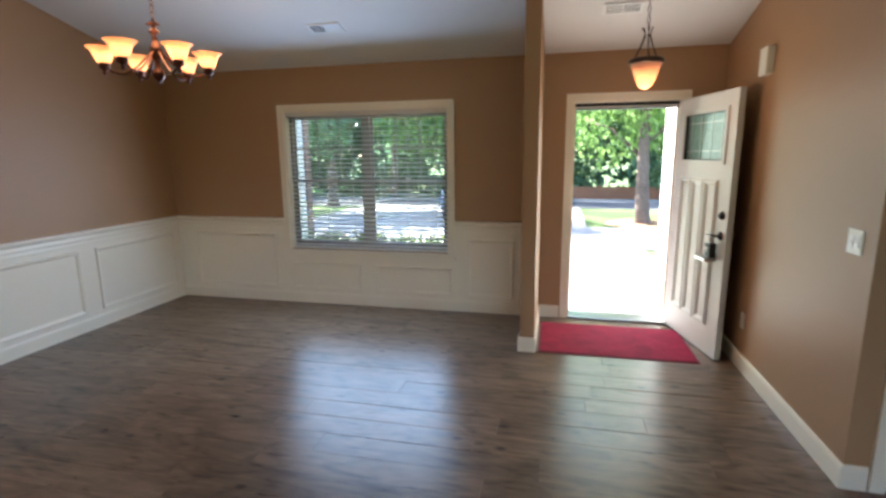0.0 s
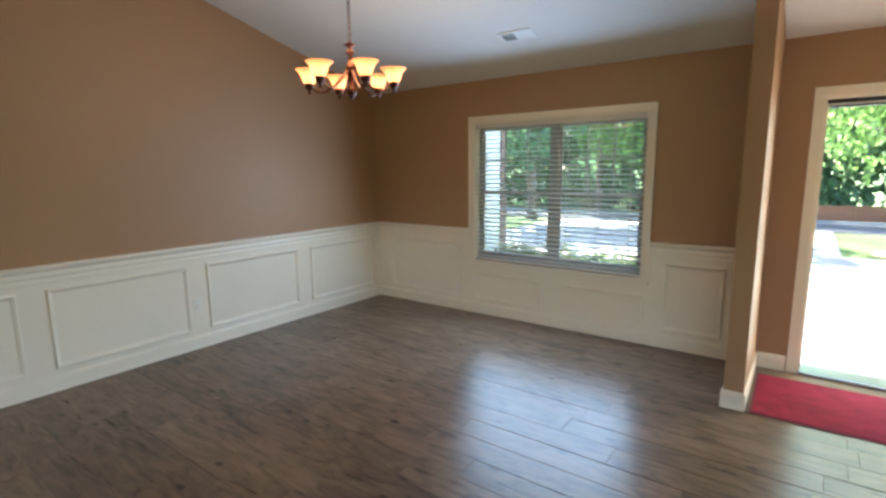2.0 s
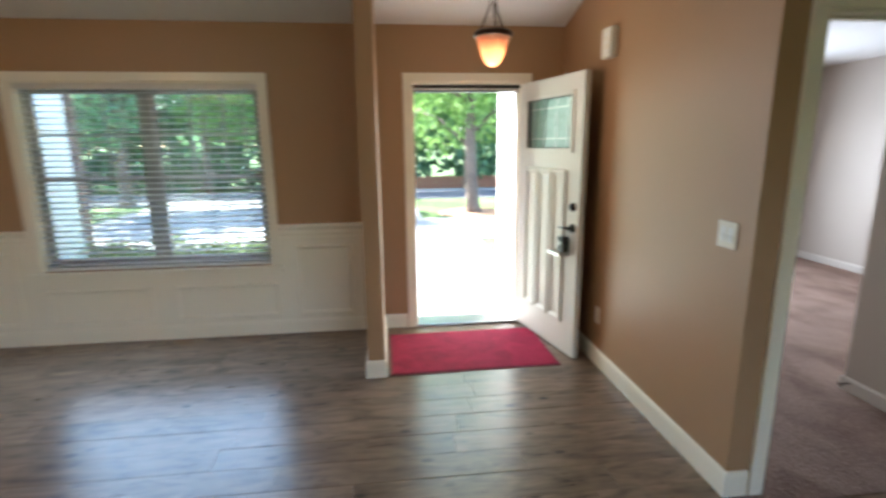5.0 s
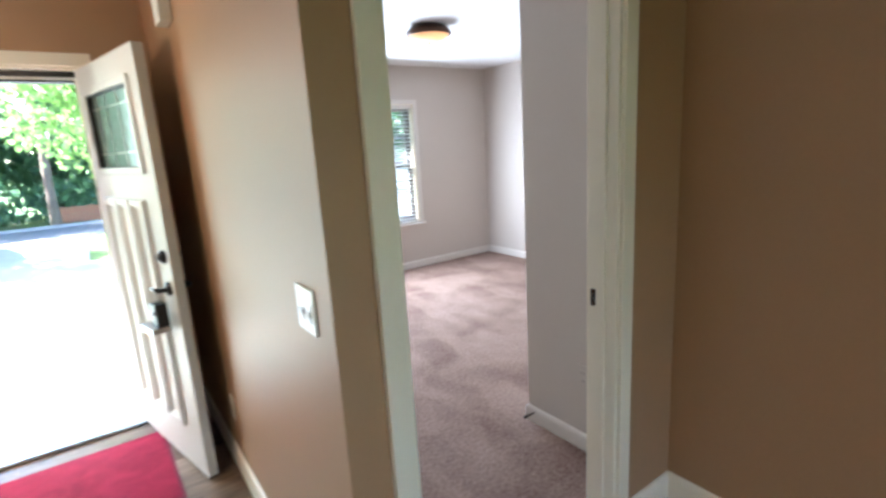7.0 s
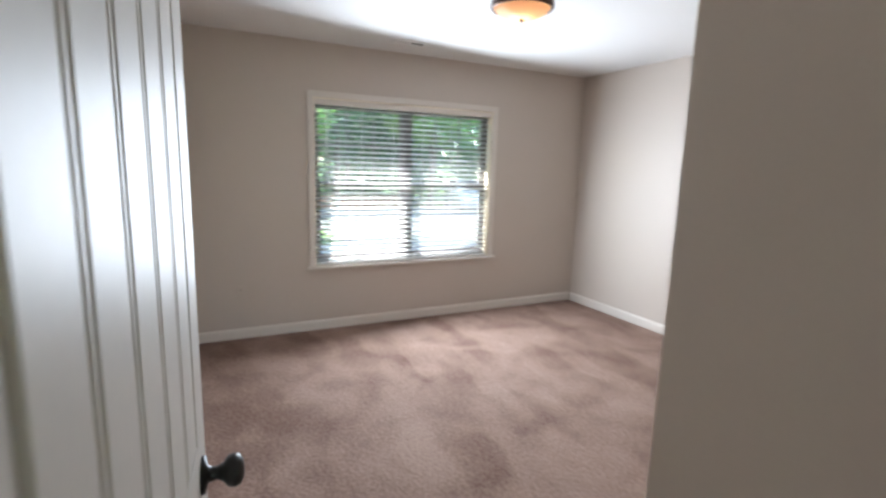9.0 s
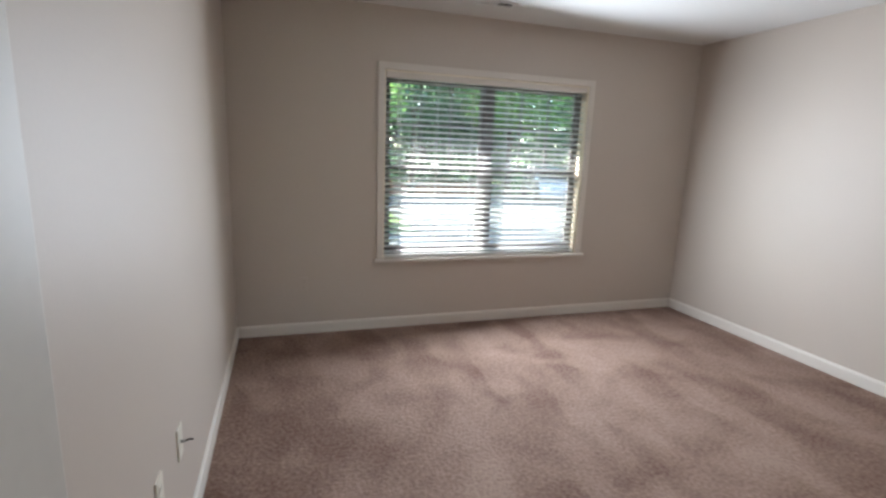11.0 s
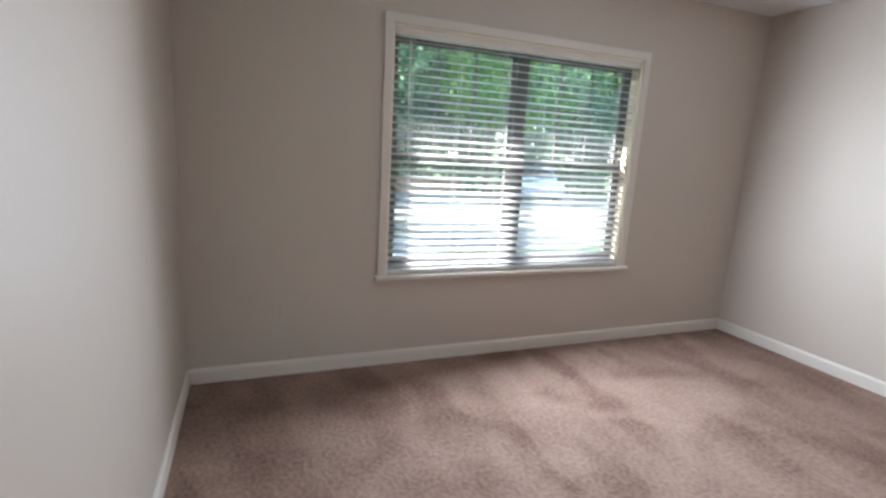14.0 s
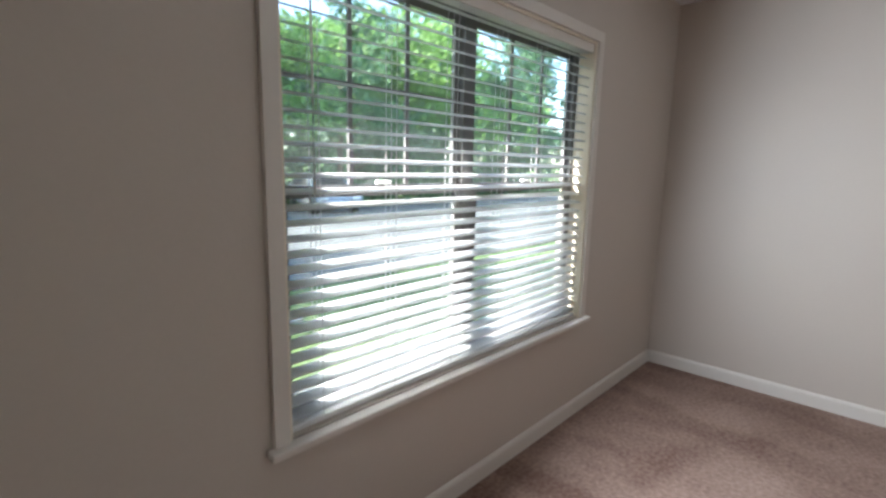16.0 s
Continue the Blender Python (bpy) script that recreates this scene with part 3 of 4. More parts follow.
# ---- windows with blinds ----
def window(name, hole, y, wall_label, paint, wide, apron, sash_mat):
    """Two double-hung sashes side by side in a lined opening: jambs, casing, stool, frames, muntins, panes. y: the room's wall face."""
    u0, u1, z0, z1 = hole
    w = thing(name, ((u0 + u1) / 2, y, z0), "double hung twin window, white casing, " + wall_label, "window", kind="structure")
    o = Vector(w.location)

    def piece(nm, bm, mat, parent=w, label=""):
        bmesh.ops.translate(bm, verts=bm.verts[:], vec=-o)
        ob = part(nm, bm, mat, parent, label)
        return ob
    piece("casing", casing(bmesh.new(), u0, u1, z0 - 0.012, z1, y, -1, wide), paint)
    st = block((u0 - wide - 0.02, y - 0.045, z0 - 0.028), (u1 + wide + 0.02, y, z0 - 0.004), 0.006)
    cuboid(st, (u0, y, z0 - 0.028), (u1, y + 0.08, z0 - 0.004))
    piece("window_sill", st, paint)
    if apron:
        piece("apron", block((u0 - 0.06, y - 0.014, z0 - 0.092), (u1 + 0.06, y, z0 - 0.028), 0.004), paint)
    lin = bmesh.new()
    cuboid(lin, (u0, y - 0.004, z0 - 0.004), (u0 + 0.012, y + 0.09, z1))
    cuboid(lin, (u1 - 0.012, y - 0.004, z0 - 0.004), (u1, y + 0.09, z1))
    cuboid(lin, (u0 + 0.012, y - 0.004, z1 - 0.012), (u1 - 0.012, y + 0.09, z1))
    piece("jamb_lining", lin, TRIM)
    fr = bmesh.new()
    um, zm = (u0 + u1) / 2, z0 + (z1 - z0) * 0.50
    y0, y1 = y + 0.088, y + 0.135
    for a, b in ((u0, u0 + 0.036), (um - 0.034, um + 0.034), (u1 - 0.036, u1)):
        cuboid(fr, (a, y0, z0 - 0.004), (b, y1, z1), 0.004)
    for a, b in ((z0 - 0.004, z0 + 0.035), (z1 - 0.045, z1)):
        cuboid(fr, (u0 + 0.036, y0, a), (um - 0.034, y1, b))
        cuboid(fr, (um + 0.034, y0, a), (u1 - 0.036, y1, b))
    piece("window_frame", fr, sash_mat, label="vinyl frame and mullion, darkened as if backlit")
    for a, b in ((u0 + 0.036, um - 0.034), (um + 0.034, u1 - 0.036)):
        low = bmesh.new()
        ya, yb = y0 + 0.002, y0 + 0.021
        cuboid(low, (a, ya, z0 + 0.035), (a + 0.034, yb, zm + 0.02))
        cuboid(low, (b - 0.034, ya, z0 + 0.035), (b, yb, zm + 0.02))
        cuboid(low, (a + 0.034, ya, z0 + 0.035), (b - 0.034, yb, z0 + 0.08))
        cuboid(low, (a + 0.034, ya, zm - 0.018), (b - 0.034, yb, zm + 0.02))
        sash = piece("lower_sash", low, sash_mat)
        pane = piece("pane", block((a + 0.034, ya + 0.008, z0 + 0.08), (b - 0.034, ya + 0.012, zm - 0.018)), GLASS, sash)
        pane.visible_shadow = False
        lk = block(((a + b) / 2 - 0.03, ya - 0.004, zm + 0.02), ((a + b) / 2 + 0.03, yb - 0.004, zm + 0.034), 0.004)
        piece("sash_lock", lk, WHITE, sash)
        up = bmesh.new()
        ya, yb = y0 + 0.023, y0 + 0.042
        cuboid(up, (a, ya, zm - 0.02), (a + 0.03, yb, z1 - 0.045))
        cuboid(up, (b - 0.03, ya, zm - 0.02), (b, yb, z1 - 0.045))
        cuboid(up, (a + 0.03, ya, zm - 0.02), (b - 0.03, yb, zm + 0.018))
        cuboid(up, (a + 0.03, ya, z1 - 0.08), (b - 0.03, yb, z1 - 0.045))
        sash = piece("upper_sash", up, sash_mat)
        pane = piece("pane", block((a + 0.03, ya + 0.010, zm + 0.018), (b - 0.03, ya + 0.014, z1 - 0.08)), GLASS, sash)
        pane.visible_shadow = False
        g = bmesh.new()
        gw = (b - a - 0.06) / 3
        for k in (1, 2):
            cuboid(g, (a + 0.03 + gw * k - 0.008, ya - 0.001, zm + 0.018), (a + 0.03 + gw * k + 0.008, ya + 0.009, z1 - 0.08))
        zc = (zm + z1) / 2 - 0.02
        for k in range(3):
            cuboid(g, (a + 0.03 + gw * k + 0.009, ya - 0.001, zc - 0.007), (a + 0.03 + gw * (k + 1) - 0.009, ya + 0.009, zc + 0.007))
        piece("muntin", g, sash_mat, sash)
    return w


def blind(hole, y, tilt, label):
    """A two inch slatted blind hung inside the opening: headrail, slats, ladder cords, bottom rail and wand."""
    u0, u1, z0, z1 = hole
    a, b = u0 + 0.016, u1 - 0.016
    t = thing("window_blind", ((u0 + u1) / 2, y + 0.045, z0), label, "blind")
    o = Vector(t.location)

    def piece(nm, bm, mat, lab=""):
        bmesh.ops.translate(bm, verts=bm.verts[:], vec=-o)
        return part(nm, bm, mat, t, lab)
    piece("headrail", block((a, y + 0.014, z1 - 0.054), (b, y + 0.07, z1 - 0.013), 0.003), WHITE)
    piece("valance", block((a, y + 0.004, z1 - 0.056), (b, y + 0.011, z1 - 0.012), 0.002), MUTED_WHITE)
    pitch, depth = 0.0445, 0.050
    seg = 5
    prof = []
    for s in range(seg + 1):
        v = -0.5 + s / seg
        prof.append((v * depth, 0.0025 * (1 - (2 * v) ** 2)))
    outline = prof + [(p, q - 0.0028) for p, q in reversed(prof)]
    c, sn = math.cos(radians(tilt)), math.sin(radians(tilt))
    outline = [(p * c - q * sn, p * sn + q * c) for p, q in outline]
    me = mesh_of("slat", prism(outline, "x", a - o.x, b - o.x), SLAT)
    for f in me.polygons:
        f.use_smooth = len(f.vertices) == 4
    n = int((z1 - 0.076 - z0 - 0.04) / pitch) + 1
    pitch = (z1 - 0.076 - z0 - 0.045) / (n - 1)
    for i in range(n):
        ob = new("slat", me)
        ob.parent = t
        ob.location = (0, -0.0, z1 - 0.076 - pitch * i - o.z)
        ob.rotation_euler = (radians(random.uniform(-1.2, 1.2)), 0, 0)
    piece("bottom_rail", block((a, y + 0.02, z0 + 0.002), (b, y + 0.07, z0 + 0.02), 0.004), WHITE)
    for k in range(6):
        u = a + 0.12 + (b - a - 0.24) * k / 5
        cord = bmesh.new()
        for dy in (-0.027, 0.027):
            tube(cord, [(u, y + 0.045 + dy, z0 + 0.02), (u, y + 0.045 + dy, z1 - 0.06)], 0.0011, 5)
        tube(cord, [(u, y + 0.045, z0 + 0.02), (u, y + 0.045, z1 - 0.06)], 0.0009, 5)
        piece("ladder_cord", cord, WHITE)
    wand = tube(bmesh.new(), [(a + 0.09, y + 0.002, z1 - 0.07), (a + 0.088, y - 0.004, z1 - 0.40), (a + 0.09, y - 0.002, z1 - 0.72)], 0.004, 6)
    piece("tilt_wand", wand, WHITE)
    return t


# ---- doors ----
def door_frame(name, hole, y0, y1, label, sides=(-1, 1), skip=()):
    u0, u1, z0, z1 = hole
    w = thing(name, ((u0 + u1) / 2, (y0 + y1) / 2, 0), label, "door frame", kind="structure")
    o = Vector(w.location)

    def piece(nm, bm, mat, lab=""):
        bmesh.ops.translate(bm, verts=bm.verts[:], vec=-o)
        return part(nm, bm, mat, w, lab)
    j = bmesh.new()
    cuboid(j, (u0, y0 - 0.003, 0), (u0 + 0.018, y1 + 0.003, z1))
    cuboid(j, (u1 - 0.018, y0 - 0.003, 0), (u1, y1 + 0.003, z1))
    cuboid(j, (u0 + 0.018, y0 - 0.003, z1 - 0.018), (u1 - 0.018, y1 + 0.003, z1))
    piece("jamb", j, TRIM)
    s = bmesh.new()
    ym = (y0 + y1) / 2
    cuboid(s, (u0 + 0.018, ym - 0.018, 0), (u0 + 0.029, ym + 0.016, z1 - 0.018))
    cuboid(s, (u1 - 0.029, ym - 0.018, 0), (u1 - 0.018, ym + 0.016, z1 - 0.018))
    cuboid(s, (u0 + 0.029, ym - 0.018, z1 - 0.029), (u1 - 0.029, ym + 0.016, z1 - 0.018))
    piece("door_stop", s, TRIM)
    for side, y in ((-1, y0), (1, y1)):
        if side in sides:
            piece("casing", casing(bmesh.new(), u0 + 0.004, u1 - 0.004, 0, z1 - 0.004, y, side, 0.064), TRIM)
    return w, piece


def bedroom_door():
    w, piece = door_frame("door_frame_1", BD, YP0, YP1, "white painted bedroom door frame with moulded casing")
    piece("strike_plate", block((BD[1] - 0.021, YP1 - 0.05, 0.932), (BD[1] - 0.0185, YP1 - 0.012, 0.995), 0.0008), BRONZE, "dark bronze strike plate")
    # Dark block on the plate stands for the shaded latch hole.
    hole = block((BD[1] - 0.0225, YP1 - 0.040, 0.950), (BD[1] - 0.0212, YP1 - 0.022, 0.977))
    piece("latch_hole_shade", hole, DARK)
    d = thing("bedroom_door", (BD[0] + 0.033, YP1 - 0.004, 0.012), "white grooved plank door, open against the bedroom wall", "door")
    L, H, th = 0.772, 2.005, 0.035
    body = block((0, 0, 0), (L, th, H), 0.002)
    part("slab", body, DOORGLOSS, d)
    # face to the passage: grooved boards between stiles
    n, inset = 5, 0.10
    bw = (L - 2 * inset) / n
    stile = bmesh.new()
    cuboid(stile, (0, -0.006, 0), (inset - 0.006, 0, H), 0.002)
    cuboid(stile, (L - inset + 0.006, -0.006, 0), (L, 0, H), 0.002)
    cuboid(stile, (inset - 0.006, -0.006, 0), (L - inset + 0.006, 0, 0.22), 0.002)
    cuboid(stile, (inset - 0.006, -0.006, 0.86), (L - inset + 0.006, 0, 1.0), 0.002)
    cuboid(stile, (inset - 0.006, -0.006, H - 0.12), (L - inset + 0.006, 0, H), 0.002)
    part("rails_and_stiles", stile, DOORGLOSS, d)
    for z0, z1 in ((0.23, 0.85), (1.01, H - 0.13)):
        for i in range(n):
            x0 = inset + bw * i
            prof = [(x0 + 0.0095, 0.0), (x0 + 0.010, -0.003), (x0 + 0.013, -0.006), (x0 + bw - 0.013, -0.006), (x0 + bw - 0.010, -0.003), (x0 + bw - 0.0095, 0.0)]
            part("board", prism(prof, "z", z0, z1), DOORGLOSS, d)
            if i:
                part("bead", prism([(x0 - 0.0065, 0.0), (x0 - 0.0055, -0.004), (x0 - 0.003, -0.0058), (x0 + 0.003, -0.0058), (x0 + 0.0055, -0.004), (x0 + 0.0065, 0.0)], "z", z0, z1), DOORGLOSS, d)
    for side in (-1, 1):
        y = -0.006 if side < 0 else th
        k = bmesh.new()
        lathe(k, [(0.0, 0.0), (0.032, 0.0), (0.031, 0.006), (0.014, 0.010), (0.011, 0.024), (0.016, 0.034), (0.026, 0.042), (0.0285, 0.052), (0.025, 0.062), (0.013, 0.068), (0.0, 0.069)],
              m=Matrix.Translation((L - 0.065, y, 0.93)) @ Matrix.Rotation(radians(90 if side < 0 else -90), 4, "X"))
        part("door_knob", k, BLACK, d, "dark bronze round knob")
    for z in (0.2, 1.0, 1.8):
        part("hinge", tube(bmesh.new(), [(-0.006, th + 0.004, z - 0.045), (-0.006, th + 0.004, z + 0.045)], 0.006), BRONZE, d)
    d.rotation_euler = (0, 0, radians(84.2))
    return d


def front_door():
    w, piece = door_frame("door_frame_2", FD, 0, TX, "white front door frame with casing and threshold", sides=(-1,))
    piece("threshold", block((FD[0] + 0.018, -0.02, 0), (FD[1] - 0.018, TX + 0.03, 0.022), 0.006), STEEL, "worn metal threshold")
    piece("head_stop", block((FD[0] + 0.019, 0.06, FD[3] - 0.062), (FD[1] - 0.019, TX - 0.004, FD[3] - 0.02), 0.003), WHITE)
    piece("weatherstrip", block((FD[0] + 0.019, 0.048, FD[3] - 0.05), (FD[1] - 0.019, 0.0585, FD[3] - 0.022), 0.002), BLACK, "dark rubber weatherstrip")
    piece("head_seal", block((FD[0] + 0.019, 0.064, FD[3] - 0.074), (FD[1] - 0.019, TX - 0.01, FD[3] - 0.063), 0.002), BLACK, "dark rubber seal")
    L, H, th = 0.865, 2.0, 0.044
    d = thing("front_door", (FD[1] - 0.022, -0.002, 0.014), "white craftsman front door standing open, with glazed top light", "door")
    # leaf in its own axes: x from the hinge to the free edge, y through the leaf, street side at y = 0
    g0, g1, gz0, gz1 = 0.13, L - 0.13, 1.50, 1.86
    leaf = bmesh.new()
    cuboid(leaf, (0, 0, 0), (L, th, gz0))
    cuboid(leaf, (0, 0, gz1), (L, th, H))
    cuboid(leaf, (0, 0, gz0), (g0, th, gz1))
    cuboid(leaf, (g1, 0, gz0), (L, th, gz1))
    part("leaf", leaf, DOORWHITE, d)
    for y, s in ((0, -1), (th, 1)):
        f = bmesh.new()
        a, b = (y - 0.012, y) if s < 0 else (y, y + 0.012)
        for lo, hi in (((g0 - 0.03, a, gz0 - 0.03), (g1 + 0.03, b, gz0)), ((g0 - 0.03, a, gz1), (g1 + 0.03, b, gz1 + 0.03)),
                       ((g0 - 0.03, a, gz0), (g0, b, gz1)), ((g1, a, gz0), (g1 + 0.03, b, gz1))):
            cuboid(f, lo, hi, 0.003)
        part("glass_frame", f, DOORWHITE, d)
    gl = part("pane", block((g0, th / 2 - 0.004, gz0), (g1, th / 2 + 0.004, gz1)), FROST, d, "leaded obscure glass")
    came = bmesh.new()
    for u in (g0 + 0.07, g0 + 0.22, (g0 + g1) / 2 + 0.08, g1 - 0.07):
        cuboid(came, (u - 0.004, th / 2 - 0.007, gz0), (u + 0.004, th / 2 + 0.007, gz1))
    for z in (gz0 + 0.07, gz1 - 0.07):
        cuboid(came, (g0, th / 2 - 0.0065, z - 0.004), (g1, th / 2 + 0.0065, z + 0.004))
    part("came", came, STEEL, gl)
    seal = bmesh.new()
    for lo, hi in (((g0, -0.002, gz0), (g1, th / 2 - 0.004, gz0 + 0.008)), ((g0, -0.002, gz1 - 0.008), (g1, th / 2 - 0.004, gz1)),
                   ((g0, -0.002, gz0 + 0.008), (g0 + 0.008, th / 2 - 0.004, gz1 - 0.008)), ((g1 - 0.008, -0.002, gz0 + 0.008), (g1, th / 2 - 0.004, gz1 - 0.008))):
        cuboid(seal, lo, hi)
    part("glass_seal", seal, BLACK, d, "dark rubber glazing seal")
    # four raised planks with ribs between, on the street side
    n, x0, x1, z0, z1 = 3, 0.12, L - 0.16, 0.22, 1.36
    pw = (x1 - x0) / n
    for i in range(n):
        a = x0 + pw * i
        fr = bmesh.new()
        prof = [(0.0, 0.004), (-0.018, 0.012), (-0.020, 0.030), (-0.006, 0.046), (-0.001, 0.054)]
        loops = []
        for dd, ins in prof:
            loops.append([fr.verts.new((a + u, dd, z)) for u, z in ((ins, z0 + ins), (pw - ins, z0 + ins), (pw - ins, z1 - ins), (ins, z1 - ins))])
        for p, q in zip(loops, loops[1:]):
            for k in range(4):
                fr.faces.new((p[k], p[(k + 1) % 4], q[(k + 1) % 4], q[k]))
        fr.faces.new(loops[-1])
        bmesh.ops.recalc_face_normals(fr, faces=fr.faces[:])
        part("panel", fr, DOORWHITE, d)
    m = Matrix.Translation((L - 0.07, 0, 1.10)) @ Matrix.Rotation(radians(90), 4, "X")
    part("deadbolt", lathe(bmesh.new(), [(0, 0), (0.032, 0), (0.030, 0.012), (0.022, 0.02), (0.012, 0.03), (0, 0.03)], m=m), BLACK, d, "black deadbolt")
    m = Matrix.Translation((L - 0.07, th, 1.10)) @ Matrix.Rotation(radians(-90), 4, "X")
    part("deadbolt_turn", lathe(bmesh.new(), [(0, 0), (0.032, 0), (0.030, 0.010), (0.010, 0.014), (0.010, 0.03), (0, 0.03)], m=m), BLACK, d)
    for y, s in ((0, 1), (th, -1)):
        m = Matrix.Translation((L - 0.07, y, 0.95)) @ Matrix.Rotation(radians(90 * s), 4, "X")
        bm = lathe(bmesh.new(), [(0, 0), (0.033, 0), (0.031, 0.010), (0.012, 0.016), (0.011, 0.045), (0, 0.046)], m=m)
        yy = y - s * 0.045
        tube(bm, [(L - 0.07, yy, 0.95), (L - 0.11, yy - s * 0.004, 0.952), (L - 0.18, yy, 0.946)], [0.011, 0.010, 0.007])
        part("door_lever", bm, BLACK, d, "black lever handle")
    part("hinge", tube(bmesh.new(), [(-0.004, th + 0.005, 0.15), (-0.004, th + 0.005, 0.26)], 0.006), STEEL, d)
    part("hinge", tube(bmesh.new(), [(-0.004, th + 0.005, 1.72), (-0.004, th + 0.005, 1.83)], 0.006), STEEL, d)
    part("sweep", block((0.01, 0.004, -0.012), (L - 0.01, th - 0.004, 0.0)), BLACK, d, "dark rubber door sweep")
    # hinge on the right: the leaf swings into the room
    d.rotation_euler = (0, 0, radians(283))
    return d


def mat_rug():
    c = thing("doormat", (-0.864, -0.545, 0.001), "red carpet doormat lying inside the front door", "doormat")
    part("carpet_top", block((-0.587, -0.355, 0.001), (0.587, 0.355, 0.009), 0.003), MAT, c)
    edge = bmesh.new()
    cuboid(edge, (-0.602, -0.37, 0), (0.602, -0.354, 0.006), 0.002)
    cuboid(edge, (-0.602, 0.354, 0), (0.602, 0.37, 0.006), 0.002)
    cuboid(edge, (-0.602, -0.354, 0), (-0.586, 0.354, 0.006), 0.002)
    cuboid(edge, (0.586, -0.354, 0), (0.602, 0.354, 0.006), 0.002)
    part("bound_edge", edge, MATEDGE, c, "darker red bound edge")
    c.rotation_euler = (0, 0, radians(0.4))
    return c


# ---- lamps ----
def chandelier():
    c = thing("chandelier", (-3.543, -2.295, 0.048), "bronze six arm chandelier with lit amber glass bell shades", "chandelier")
    zt = roof_z(-2.295) - 0.048
    part("canopy", lathe(bmesh.new(), [(0, zt + 0.01), (0.065, zt + 0.01), (0.062, zt - 0.03), (0.02, zt - 0.06), (0.008, zt - 0.065), (0, zt - 0.066)]), COPPER, c)
    ch = bmesh.new()
    z = 2.27
    i = 0
    while z < zt - 0.05:
        pts = []
        for k in range(9):
            a = 2 * math.pi * k / 8
            u = 0.011 * math.cos(a)
            pts.append((u if i % 2 else 0, 0 if i % 2 else u, z + 0.022 + 0.020 * math.sin(a)))
        tube(ch, pts, 0.0022, 5)
        z += 0.033
        i += 1
    tube(ch, [(0.004, 0.002, 2.26), (-0.004, -0.003, 2.5), (0.004, 0.0, zt - 0.05)], 0.002, 5)
    part("chain", ch, BRONZE, c)
    part("column", lathe(bmesh.new(), [(0, 2.275), (0.008, 2.275), (0.010, 2.262), (0.034, 2.250), (0.036, 2.243), (0.014, 2.235), (0.012, 2.222), (0.026, 2.212), (0.028, 2.202), (0.012, 2.19),
                                       (0.016, 2.15), (0.030, 2.125), (0.034, 2.10), (0.022, 2.075), (0.014, 2.055), (0.014, 2.02), (0.026, 2.00), (0.032, 1.985), (0.028, 1.965), (0.014, 1.948), (0.006, 1.940), (0.003, 1.932), (0, 1.931)]), COPPER, c)
    for i in range(6):
        a = 2 * math.pi * i / 6 + 0.599
        d = Vector((math.cos(a), math.sin(a), 0))
        r = 0.255
        path = []
        for k in range(13):
            s = k / 12
            rr = 0.015 + (r - 0.015) * s
            zz = 2.115 - 0.145 * math.sin(math.pi * min(1, s * 1.02) * 0.62) + (0.03 * max(0, s - 0.62) / 0.38)
            path.append(d * rr + Vector((0, 0, zz)))
        arm = part("arm", tube(bmesh.new(), path, 0.0065, 7), COPPER, c)
        e = d * r
        ze = path[-1].z - 0.012
        part("lamp_cup", lathe(bmesh.new(), [(0, ze - 0.032), (0.006, ze - 0.03), (0.012, ze - 0.018), (0.008, ze - 0.008), (0.020, ze), (0.026, ze + 0.006), (0.025, ze + 0.032), (0.028, ze + 0.036), (0.0, ze + 0.036)], (e.x, e.y, 0), 16), COPPER, arm)
        zs = ze + 0.030
        prof = [(0.030, zs), (0.037, zs + 0.010), (0.043, zs + 0.030), (0.050, zs + 0.051), (0.062, zs + 0.068), (0.076, zs + 0.079), (0.079, zs + 0.082)]
        inner = [(rr - 0.003, z) for rr, z in reversed(prof)]
        part("shade", lathe(bmesh.new(), prof + inner, (e.x, e.y, 0), 24), AMBER, arm, "lit amber alabaster glass bell shade")
        part("bulb", lathe(bmesh.new(), [(0, zs + 0.012), (0.012, zs + 0.014), (0.014, zs + 0.024), (0.024, zs + 0.042), (0.023, zs + 0.058), (0.010, zs + 0.070), (0, zs + 0.072)], (e.x, e.y, 0), 12), BULB, arm, "glowing bulb")
    lamp("chandelier_light", "POINT", (-3.543, -2.295, 2.30), 2.2, (1.0, 0.70, 0.38), 0.22)
    return c


